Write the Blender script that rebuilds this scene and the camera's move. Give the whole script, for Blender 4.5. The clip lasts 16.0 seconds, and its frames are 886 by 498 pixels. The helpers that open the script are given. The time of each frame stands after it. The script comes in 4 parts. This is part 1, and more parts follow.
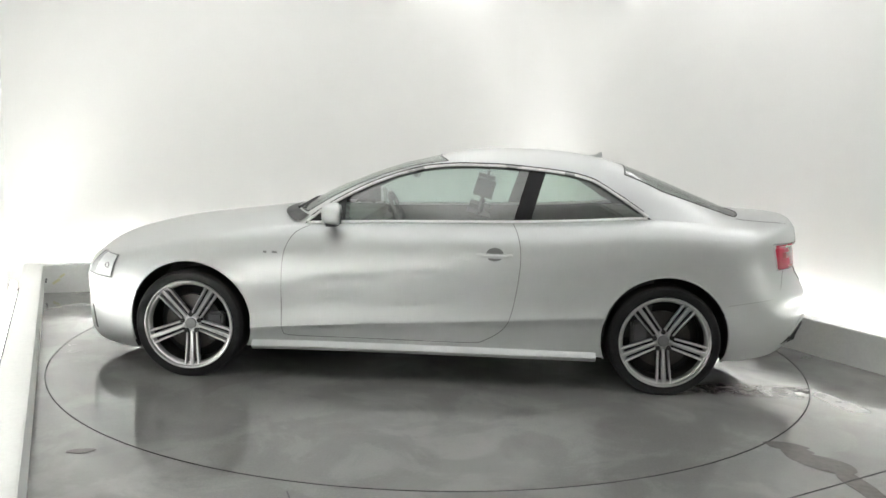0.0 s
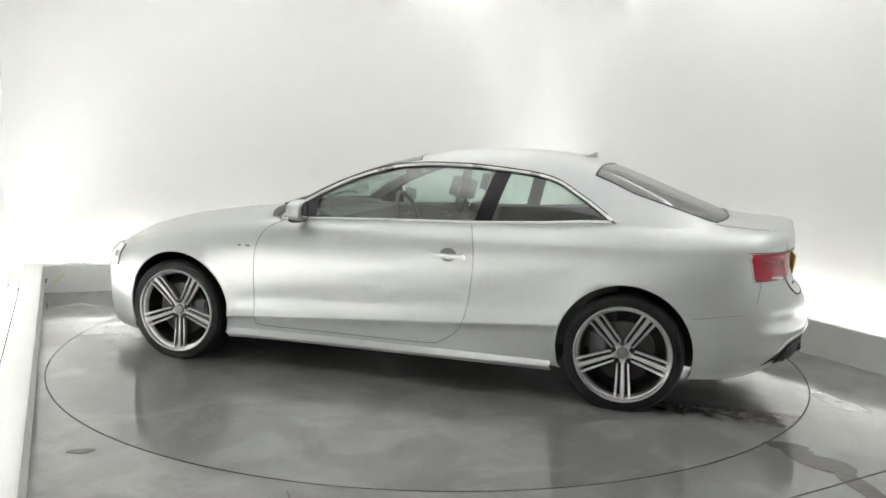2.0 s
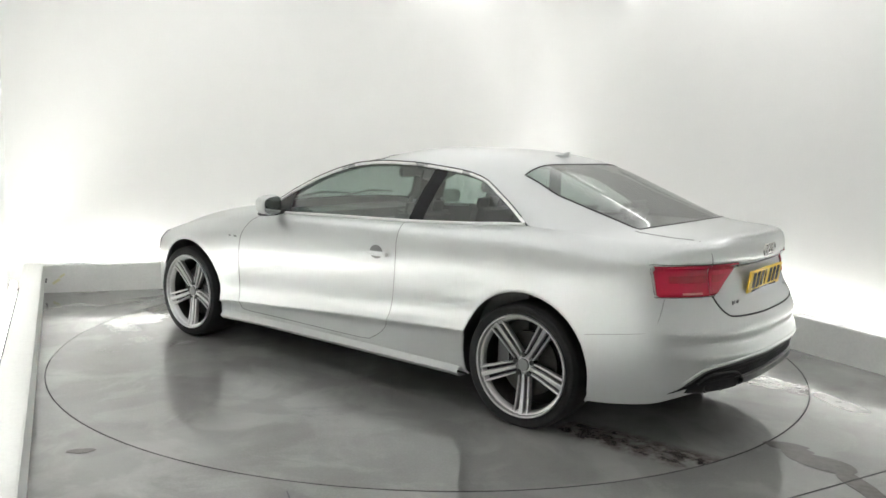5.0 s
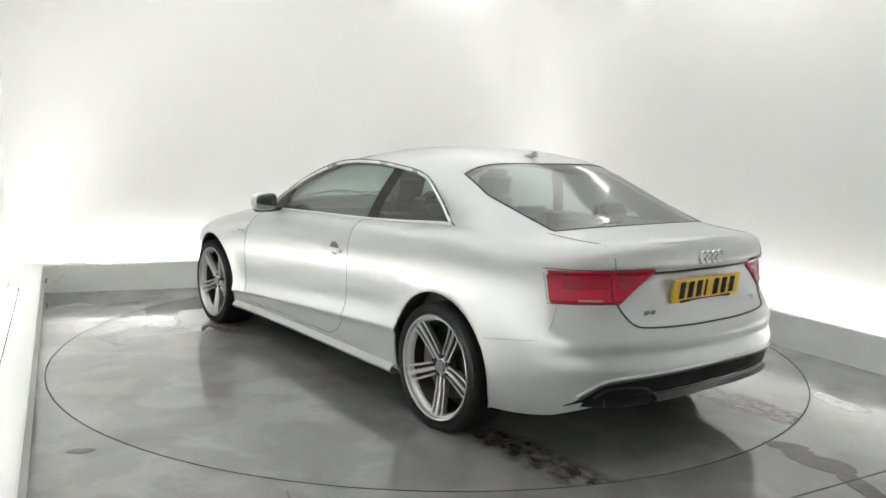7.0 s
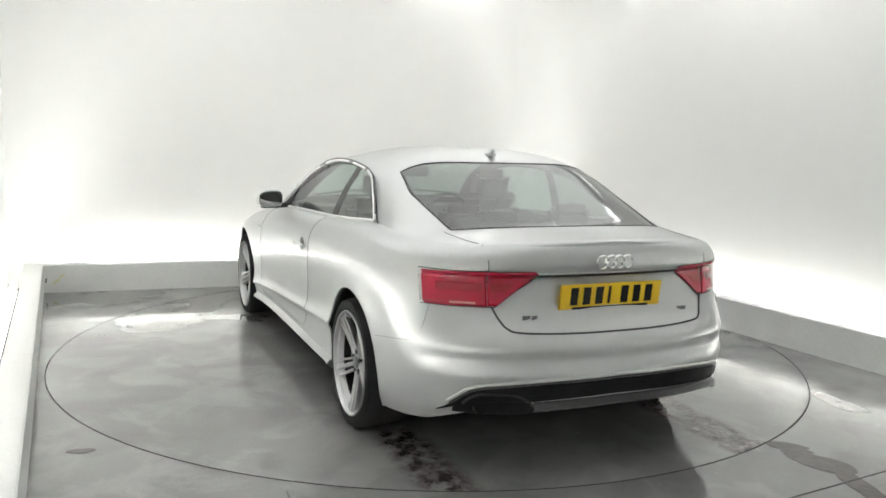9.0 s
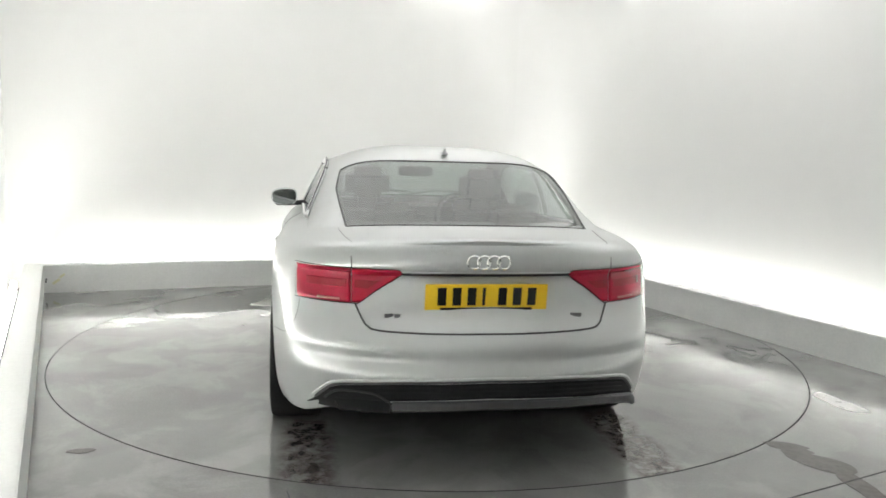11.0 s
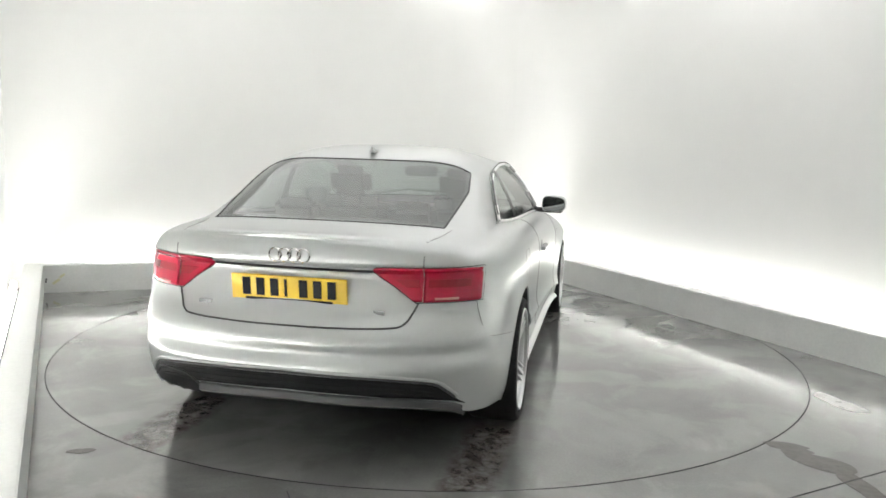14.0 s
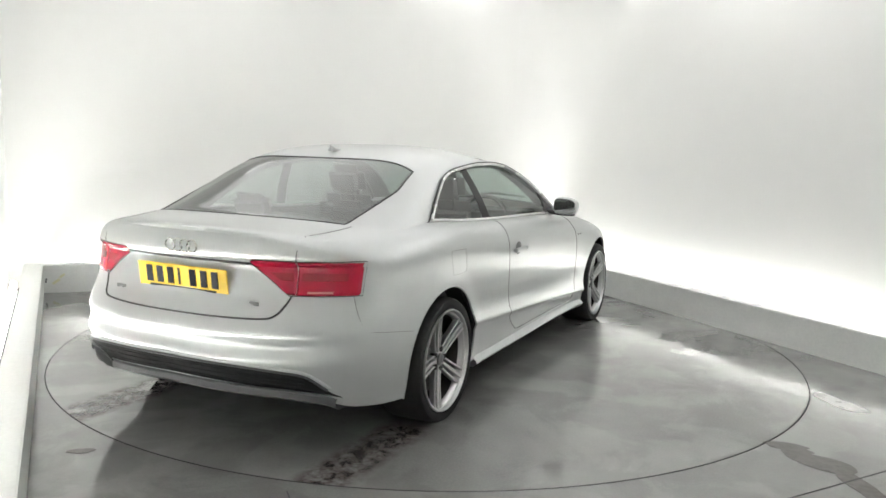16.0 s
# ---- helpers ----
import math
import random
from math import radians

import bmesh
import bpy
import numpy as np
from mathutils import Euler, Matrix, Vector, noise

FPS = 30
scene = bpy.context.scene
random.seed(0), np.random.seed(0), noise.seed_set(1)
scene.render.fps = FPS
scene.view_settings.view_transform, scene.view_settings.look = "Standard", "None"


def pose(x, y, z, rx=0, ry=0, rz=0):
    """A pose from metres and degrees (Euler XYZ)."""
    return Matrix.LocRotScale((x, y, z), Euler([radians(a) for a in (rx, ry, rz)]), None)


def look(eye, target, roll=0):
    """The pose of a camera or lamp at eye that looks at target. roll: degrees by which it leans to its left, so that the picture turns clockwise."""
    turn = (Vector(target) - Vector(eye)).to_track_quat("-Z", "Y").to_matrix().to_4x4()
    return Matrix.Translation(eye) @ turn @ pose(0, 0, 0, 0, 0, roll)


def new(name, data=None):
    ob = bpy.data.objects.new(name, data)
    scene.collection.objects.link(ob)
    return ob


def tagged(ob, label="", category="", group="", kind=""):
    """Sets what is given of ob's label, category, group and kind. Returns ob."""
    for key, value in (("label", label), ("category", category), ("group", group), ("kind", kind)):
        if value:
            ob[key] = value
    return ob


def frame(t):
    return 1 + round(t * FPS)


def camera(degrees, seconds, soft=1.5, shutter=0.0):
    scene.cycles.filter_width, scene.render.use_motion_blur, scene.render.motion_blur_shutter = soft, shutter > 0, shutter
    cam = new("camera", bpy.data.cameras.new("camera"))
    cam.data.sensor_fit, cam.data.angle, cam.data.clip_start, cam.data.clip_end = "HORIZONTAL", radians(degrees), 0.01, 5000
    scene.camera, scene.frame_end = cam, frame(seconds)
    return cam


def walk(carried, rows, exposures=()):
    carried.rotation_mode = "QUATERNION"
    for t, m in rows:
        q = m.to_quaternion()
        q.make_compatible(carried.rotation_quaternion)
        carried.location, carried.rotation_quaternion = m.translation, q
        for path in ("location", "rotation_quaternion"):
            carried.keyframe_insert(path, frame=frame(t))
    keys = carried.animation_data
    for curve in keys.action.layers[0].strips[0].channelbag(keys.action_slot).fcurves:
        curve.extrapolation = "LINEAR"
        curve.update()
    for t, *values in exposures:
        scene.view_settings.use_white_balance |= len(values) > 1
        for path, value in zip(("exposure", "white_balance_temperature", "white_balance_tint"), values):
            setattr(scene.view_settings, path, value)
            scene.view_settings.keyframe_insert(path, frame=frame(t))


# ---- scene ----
cam = camera(58.56, 16.0, soft=1.6, shutter=0.5)
EYE = Vector((0.0, -5.514, 1.4017))
yaw, pitch = radians(0.706), radians(-7.627)
AIM = EYE + Vector((math.sin(yaw) * math.cos(pitch), math.cos(yaw) * math.cos(pitch), math.sin(pitch)))
walk(cam, [(0.0, look(EYE, AIM, 1.652)), (16.0, look(EYE, AIM, 1.652))])
scene.view_settings.exposure = 1.26

# ---- light: a closed white studio, lit by its own lamps and added fill lamps ----
world = bpy.data.worlds.new("world")
world.use_nodes = True
world.node_tree.nodes["Background"].inputs[0].default_value = (0.8, 0.82, 0.8, 1)
world.node_tree.nodes["Background"].inputs[1].default_value = 0.02
scene.world = world
COVE, SOFTBOX, WASH = 25.0, 0.25, 2.6   # strengths of cove tubes, ceiling softboxes, wall washers

# ---- materials ----
def mat(name, color, rough=0.5, metal=0.0, grain=40.0, vary=0.06, bump=0.0, coat=0.0, emit=0.0, patch=3.0, rvary=0.08, rand=0.0, spec=0.5):
    m = bpy.data.materials.new(name)
    m.use_nodes = True
    n, l = m.node_tree.nodes, m.node_tree.links
    b = n["Principled BSDF"]
    b.inputs["Roughness"].default_value, b.inputs["Metallic"].default_value = rough, metal
    b.inputs["Coat Weight"].default_value, b.inputs["Coat Roughness"].default_value = coat, 0.06
    b.inputs["Specular IOR Level"].default_value = spec
    co = n.new("ShaderNodeTexCoord")
    fine, wide = n.new("ShaderNodeTexNoise"), n.new("ShaderNodeTexNoise")
    fine.inputs["Scale"].default_value, wide.inputs["Scale"].default_value = grain, patch
    fine.inputs["Detail"].default_value = wide.inputs["Detail"].default_value = 5
    add = n.new("ShaderNodeMath")
    add.operation = "ADD"
    for t in (fine, wide):
        l.new(co.outputs["Object"], t.inputs["Vector"])
    l.new(fine.outputs["Fac"], add.inputs[0])
    l.new(wide.outputs["Fac"], add.inputs[1])
    mr = n.new("ShaderNodeMapRange")
    mr.inputs["From Min"].default_value, mr.inputs["From Max"].default_value = 0.6, 1.4
    mr.inputs["To Min"].default_value, mr.inputs["To Max"].default_value = 1 - vary, 1 + vary
    l.new(add.outputs[0], mr.inputs["Value"])
    mul = n.new("ShaderNodeVectorMath")
    mul.operation = "SCALE"
    mul.inputs[0].default_value = color
    l.new(mr.outputs[0], mul.inputs["Scale"])
    l.new(mul.outputs[0], b.inputs["Base Color"])
    rr = n.new("ShaderNodeMapRange")
    rr.inputs["From Min"].default_value, rr.inputs["From Max"].default_value = 0.3, 0.7
    rr.inputs["To Min"].default_value, rr.inputs["To Max"].default_value = max(0.02, rough * (1 - rvary * 4)), rough * (1 + rvary * 4)
    l.new(wide.outputs["Fac"], rr.inputs["Value"])
    l.new(rr.outputs[0], b.inputs["Roughness"])
    if bump:
        bp = n.new("ShaderNodeBump")
        bp.inputs["Strength"].default_value, bp.inputs["Distance"].default_value = bump, 0.002
        l.new(fine.outputs["Fac"], bp.inputs["Height"])
        l.new(bp.outputs[0], b.inputs["Normal"])
    if emit:
        b.inputs["Emission Color"].default_value = (1.0, 1.0, 0.985, 1)
        b.inputs["Emission Strength"].default_value = emit
    return m


def glass(name, tint, veil=0.055, rough=0.03):
    """Thin tinted pane: see-through with a mirror veil that grows towards grazing."""
    m = bpy.data.materials.new(name)
    m.use_nodes = True
    n, l = m.node_tree.nodes, m.node_tree.links
    n.remove(n["Principled BSDF"])
    tr, gl, mx, fr = n.new("ShaderNodeBsdfTransparent"), n.new("ShaderNodeBsdfGlossy"), n.new("ShaderNodeMixShader"), n.new("ShaderNodeLayerWeight")
    tr.inputs[0].default_value = (*tint, 1)
    gl.inputs["Roughness"].default_value = rough
    fr.inputs["Blend"].default_value = 0.5
    pw, ad = n.new("ShaderNodeMath"), n.new("ShaderNodeMath")
    pw.operation, ad.operation = "POWER", "MULTIPLY_ADD"
    pw.inputs[1].default_value = 4.0
    ad.inputs[1].default_value, ad.inputs[2].default_value = 0.95 - veil, veil
    l.new(fr.outputs["Facing"], pw.inputs[0])
    l.new(pw.outputs[0], ad.inputs[0])
    l.new(ad.outputs[0], mx.inputs[0])
    l.new(tr.outputs[0], mx.inputs[1])
    l.new(gl.outputs[0], mx.inputs[2])
    l.new(mx.outputs[0], n["Material Output"].inputs["Surface"])
    return m


def floor_mat(name, base, tracks=False):
    """Sealed grey concrete: pooled damp, scuffs, pale dried patches; tracks adds wet rusty tyre marks."""
    m = bpy.data.materials.new(name)
    m.use_nodes = True
    n, l = m.node_tree.nodes, m.node_tree.links
    b = n["Principled BSDF"]
    co = n.new("ShaderNodeTexCoord")

    def noise_tex(scale, detail=6, rough=0.55, warp=0.0):
        t = n.new("ShaderNodeTexNoise")
        t.inputs["Scale"].default_value, t.inputs["Detail"].default_value = scale, detail
        t.inputs["Roughness"].default_value, t.inputs["Distortion"].default_value = rough, warp
        l.new(co.outputs["Object"], t.inputs["Vector"])
        return t

    def ramp(src, a, c, lo, hi):
        r = n.new("ShaderNodeMapRange")
        r.inputs["From Min"].default_value, r.inputs["From Max"].default_value = a, c
        r.inputs["To Min"].default_value, r.inputs["To Max"].default_value = lo, hi
        l.new(src, r.inputs["Value"])
        return r.outputs[0]

    def mix(fac, a, c):
        x = n.new("ShaderNodeMix")
        x.data_type = "RGBA"
        l.new(fac, x.inputs[0])
        for s, v in ((6, a), (7, c)):
            if isinstance(v, tuple):
                x.inputs[s].default_value = (*v, 1)
            else:
                l.new(v, x.inputs[s])
        return x.outputs[2]

    big, mid, fine = noise_tex(0.9, 5, 0.5, 0.6), noise_tex(3.2, 5, 0.5, 0.4), noise_tex(90, 4)
    col = mix(ramp(big.outputs["Fac"], 0.38, 0.64, 0, 1), tuple(c * 0.80 for c in base), tuple(c * 1.16 for c in base))
    col = mix(ramp(mid.outputs["Fac"], 0.52, 0.75, 0, 0.45), col, tuple(c * 0.62 for c in base))
    col = mix(ramp(fine.outputs["Fac"], 0.4, 0.7, 0, 0.25), col, tuple(c * 1.3 for c in base))
    wet = noise_tex(2.1, 7, 0.58, 0.6)
    dry = ramp(wet.outputs["Fac"], 0.485, 0.535, 0, 1)
    col = mix(ramp(wet.outputs["Fac"], 0.44, 0.57, 0.25, 0.0), col, tuple(c * 0.66 for c in base))
    col = mix(ramp(wet.outputs["Fac"], 0.50, 0.70, 0.0, 0.15), col, tuple(c * 1.35 for c in base))
    scale = n.new("ShaderNodeMath")
    scale.operation = "MULTIPLY_ADD"
    l.new(dry, scale.inputs[0])
    scale.inputs[1].default_value = 0.11
    l.new(ramp(mid.outputs["Fac"], 0.35, 0.65, 0.09, 0.035), scale.inputs[2])
    rough = scale.outputs[0]
    if tracks:
        sep = n.new("ShaderNodeSeparateXYZ")
        l.new(co.outputs["Object"], sep.inputs[0])
        patchy = noise_tex(13, 8, 0.7, 0.25)
        total = None
        for yc in (0.113 + 0.73, 0.113 - 0.80):
            d = n.new("ShaderNodeMath")
            d.operation = "SUBTRACT"
            l.new(sep.outputs["Y"], d.inputs[0])
            d.inputs[1].default_value = yc
            a = n.new("ShaderNodeMath")
            a.operation = "ABSOLUTE"
            l.new(d.outputs[0], a.inputs[0])
            band = ramp(a.outputs[0], 0.07, 0.15, 1, 0)
            if total is None:
                total = band
            else:
                s = n.new("ShaderNodeMath")
                s.operation = "MAXIMUM"
                l.new(total, s.inputs[0])
                l.new(band, s.inputs[1])
                total = s.outputs[0]
        behind = ramp(sep.outputs["X"], -1.65, -1.5, 1, 0)
        for src in (behind, ramp(patchy.outputs["Fac"], 0.38, 0.58, 0.0, 0.9)):
            s = n.new("ShaderNodeMath")
            s.operation = "MULTIPLY"
            l.new(total, s.inputs[0])
            l.new(src, s.inputs[1])
            total = s.outputs[0]
        col = mix(total, col, (0.055, 0.034, 0.028))
    l.new(col, b.inputs["Base Color"])
    l.new(rough, b.inputs["Roughness"])
    l.new(ramp(wet.outputs["Fac"], 0.485, 0.535, 1.0, 0.6), b.inputs["Specular IOR Level"])
    b.inputs["IOR"].default_value = 1.85
    bp = n.new("ShaderNodeBump")
    bp.inputs["Strength"].default_value, bp.inputs["Distance"].default_value = 0.14, 0.010
    l.new(mid.outputs["Fac"], bp.inputs["Height"])
    l.new(bp.outputs[0], b.inputs["Normal"])
    return m


M_PAINT = mat("silver_paint", (0.535, 0.548, 0.549), 0.33, 0.52, 60, 0.012, 0, 0.40, rvary=0.0, patch=1.5)
M_WALL = mat("white_wall_paint", (0.80, 0.80, 0.782), 0.75, 0, 120, 0.02, 0.15, patch=0.7)
M_KERB = mat("scuffed_white_board", (0.70, 0.705, 0.69), 0.42, 0, 60, 0.07, 0.08, patch=5.0)
M_CEIL = mat("ceiling_paint", (0.8, 0.8, 0.78), 0.8, 0, 100, 0.02)
M_FLOOR = floor_mat("sealed_concrete", (0.235, 0.235, 0.226))
M_TABLE = floor_mat("turntable_concrete", (0.235, 0.235, 0.226), True)
M_DARK = mat("dark_gap", (0.02, 0.02, 0.02), 0.8)
M_TUBE = mat("lamp_tube", (0.9, 0.9, 0.9), 0.5, emit=COVE)
M_SOFT = mat("softbox_cloth", (0.9, 0.9, 0.9), 0.5, emit=SOFTBOX)
M_WASH = mat("washer_cloth", (0.9, 0.9, 0.9), 0.5, emit=WASH)
M_BLACK = mat("black_plastic", (0.018, 0.018, 0.019), 0.45, 0, 200, 0.15, 0.1)
M_GLOSSBLACK = mat("gloss_black", (0.010, 0.010, 0.011), 0.2, 0, 60, 0.05, 0, 0.0, spec=0.25)
M_RUBBER = mat("tyre_rubber", (0.014, 0.014, 0.0145), 0.75, 0, 80, 0.2, 0.2, spec=0.3)
M_RIM = mat("silver_alloy", (0.52, 0.52, 0.525), 0.28, 0.9, 150, 0.05, 0, rvary=0.0)
M_DISC = mat("brake_steel_and_rim_shade", (0.055, 0.052, 0.05), 0.45, 0.8, 90, 0.2)
M_TRIM = mat("satin_bright_trim", (0.86, 0.86, 0.85), 0.32, 0.55, 60, 0.03)
M_MESH = mat("dark_mesh_plastic_and_shade", (0.010, 0.010, 0.011), 0.6, 0, 200, 0.2, 0.2, spec=0.25)
M_MIRROR = mat("mirror_glass", (0.34, 0.35, 0.35), 0.05, 1.0, 40, 0.02, rvary=0.0)
M_PIPE = mat("sooty_steel", (0.045, 0.044, 0.043), 0.4, 0.7, 90, 0.2)
M_CHROME = mat("bright_trim", (0.82, 0.82, 0.80), 0.12, 1.0, 60, 0.03)
M_SEAM = mat("seam_shadow_gap", (0.07, 0.07, 0.07), 0.9)
M_GLASS = glass("tinted_glass", (0.62, 0.74, 0.69), 0.22, 0.14)
M_QUARTER = glass("quarter_glass", (0.60, 0.68, 0.64), 0.14, 0.10)
M_REARGLASS = glass("rear_glass", (0.36, 0.42, 0.39), 0.17, 0.08)
M_RED = mat("red_lamp_lens", (0.38, 0.006, 0.030), 0.16, 0, 120, 0.12, 0, 0.2)
M_DEEPRED = mat("dark_red_lamp_insert", (0.27, 0.004, 0.018), 0.2, 0, 120, 0.1, 0, 0.5)
M_PALE = mat("reversing_lamp", (0.55, 0.20, 0.20), 0.2, 0, 120, 0.05, 0, 0.5)
M_YELLOW = mat("yellow_plate", (0.78, 0.50, 0.02), 0.4, 0, 90, 0.04)
M_SEAMSOFT = mat("shut_line_and_recess_shade", (0.20, 0.20, 0.20), 0.8)
M_SEAT = mat("black_leather", (0.05, 0.052, 0.052), 0.55, 0, 60, 0.2, 0.0)
M_SCUFF = mat("yellowed_scuff", (0.62, 0.60, 0.40), 0.6, 0, 60, 0.15)
M_NEAR = mat("dimmed_end_wall", (0.70, 0.70, 0.69), 0.6, 0, 80, 0.05)
M_DAMP = mat("damp_stain", (0.11, 0.105, 0.098), 0.2, 0, 30, 0.25, 0, patch=6)
M_PALEPATCH = mat("pale_floor_patch", (0.66, 0.66, 0.64), 0.35, 0, 30, 0.2, 0, patch=8)
M_LAMPSILVER = mat("pale_reflector", (0.62, 0.63, 0.64), 0.25, 0.3, 60, 0.1)
M_CAP = mat("grey_wheel_cap", (0.20, 0.20, 0.205), 0.35, 0.5, 90, 0.06)
M_TRIMGREY = mat("grey_bumper_insert", (0.07, 0.07, 0.073), 0.4, 0.1, 200, 0.1)


# ---- mesh helpers ----
def from_bm(name, bm, material, smooth=True):
    bmesh.ops.recalc_face_normals(bm, faces=bm.faces)
    me = bpy.data.meshes.new(name)
    bm.to_mesh(me)
    bm.free()
    me.materials.append(material)
    if smooth:
        me.polygons.foreach_set("use_smooth", [True] * len(me.polygons))
        me.set_sharp_from_angle(angle=radians(38))
    return me


def part(name, bm, material, parent, label="", at=(0, 0, 0), smooth=True):
    ob = new(name, from_bm(name, bm, material, smooth))
    ob.parent = parent
    ob.location = at
    return tagged(ob, label)


def box(sx, sy, sz, at=(0, 0, 0), bevel=0.0, bm=None, m=None):
    bm2 = bmesh.new()
    bmesh.ops.create_cube(bm2, size=1)
    bmesh.ops.scale(bm2, vec=(sx, sy, sz), verts=bm2.verts)
    if bevel:
        bmesh.ops.bevel(bm2, geom=bm2.edges[:], offset=bevel, segments=2, affect="EDGES")
    bmesh.ops.translate(bm2, vec=at, verts=bm2.verts)
    if m:
        bmesh.ops.transform(bm2, matrix=m, verts=bm2.verts)
    return join(bm, bm2)


def join(bm, other):
    if bm is None:
        return other
    me = bpy.data.meshes.new("tmp")
    other.to_mesh(me)
    other.free()
    bm.from_mesh(me)
    bpy.data.meshes.remove(me)
    return bm


def tube(points, r, bm=None, seg=8, closed=False):
    """A round bar along a chain of points."""
    bm2 = bmesh.new()
    pts = [Vector(p) for p in points]
    rings = []
    up = Vector((0, 0, 1))
    for i, p in enumerate(pts):
        a = pts[i - 1] if i > 0 else (pts[-1] if closed else p)
        c = pts[i + 1] if i < len(pts) - 1 else (pts[0] if closed else p)
        d = (c - a).normalized()
        s = d.cross(up if abs(d.z) < 0.9 else Vector((0, 1, 0))).normalized()
        t = s.cross(d)
        rings.append([bm2.verts.new(p + (s * math.cos(k * math.tau / seg) + t * math.sin(k * math.tau / seg)) * r) for k in range(seg)])
    n = len(rings)
    for i in range(n if closed else n - 1):
        A, B = rings[i], rings[(i + 1) % n]
        for k in range(seg):
            bm2.faces.new((A[k], A[(k + 1) % seg], B[(k + 1) % seg], B[k]))
    if not closed:
        bm2.faces.new(rings[0])
        bm2.faces.new(rings[-1])
    return join(bm, bm2)


def lathe(profile, axis="y", seg=48, bm=None):
    """Revolve (along, radius) pairs round the axis."""
    bm2 = bmesh.new()
    rows = []
    for a, r in profile:
        row = []
        for k in range(seg):
            c, s = math.cos(k * math.tau / seg) * r, math.sin(k * math.tau / seg) * r
            row.append(bm2.verts.new((c, a, s) if axis == "y" else (c, s, a) if axis == "z" else (a, c, s)))
        rows.append(row)
    for A, B in zip(rows, rows[1:]):
        for k in range(seg):
            bm2.faces.new((A[k], A[(k + 1) % seg], B[(k + 1) % seg], B[k]))
    return join(bm, bm2)


def grid(rows, bm=None, keep=None):
    """A sheet from rows of points; keep(i, j) says which cells exist."""
    bm2 = bmesh.new()
    vs = [[bm2.verts.new(p) for p in row] for row in rows]
    for i in range(len(rows) - 1):
        for j in range(len(rows[0]) - 1):
            if keep is None or keep(i, j):
                try:
                    bm2.faces.new((vs[i][j], vs[i + 1][j], vs[i + 1][j + 1], vs[i][j + 1]))
                except ValueError:
                    pass
    bmesh.ops.delete(bm2, geom=[v for v in bm2.verts if not v.link_faces], context="VERTS")
    return join(bm, bm2)


def prism(poly, z0, z1, bm=None):
    bm2 = bmesh.new()
    lo = [bm2.verts.new((x, y, z0)) for x, y in poly]
    hi = [bm2.verts.new((x, y, z1)) for x, y in poly]
    bm2.faces.new(lo)
    bm2.faces.new(hi)
    n = len(poly)
    for i in range(n):
        bm2.faces.new((lo[i], lo[(i + 1) % n], hi[(i + 1) % n], hi[i]))
    return join(bm, bm2)


def thing(name, label, category, group="", kind=""):
    return tagged(new(name), label, category, group, kind)


def setting(name, bm, material, label, category, smooth=False):
    return tagged(new(name, from_bm(name, bm, material, smooth)), label, category, "", "structure")


# ---- the studio: kerbs, coves, walls, ceiling, floor ----
RADIUS, GAP = 2.4656, 0.004
A2 = Vector((-3.400, 1.327))                # inner kerb corner, back left
BACK, LEFT, RIGHT = Vector((0.9394, 0.3428)), Vector((0.4267, -0.9044)), Vector((0.446, -0.895))
C2 = Vector((1.137, 2.983))                 # inner kerb corner, back right
KERB_H, KERB_W, TROUGH = 0.245, 0.15, 0.12
NEAR = 8.35                                 # length of the left side
D2 = A2 + LEFT * NEAR                       # near left
E2 = C2 + RIGHT * (NEAR + 1.9)              # near right
NB, NL, NR = Vector((-0.3428, 0.9394)), Vector((-0.9044, -0.4267)), Vector((0.895, 0.446))
WALL_H, ROUND = 3.25, 0.45


def meet(p, d, q, e):
    """Where two plan lines cross."""
    k = d.x * e.y - d.y * e.x
    w = q - p
    return p + d * ((w.x * e.y - w.y * e.x) / k)


def outline(off):
    """The inner kerb corners (near left, back left, back right, near right) moved out by off."""
    pl, pb, pr = A2 + NL * off, A2 + NB * off, C2 + NR * off
    nd = (E2 - D2).normalized()
    return [meet(pl, LEFT, D2, nd), meet(pl, LEFT, pb, BACK), meet(pb, BACK, pr, RIGHT), meet(pr, RIGHT, D2, nd)]


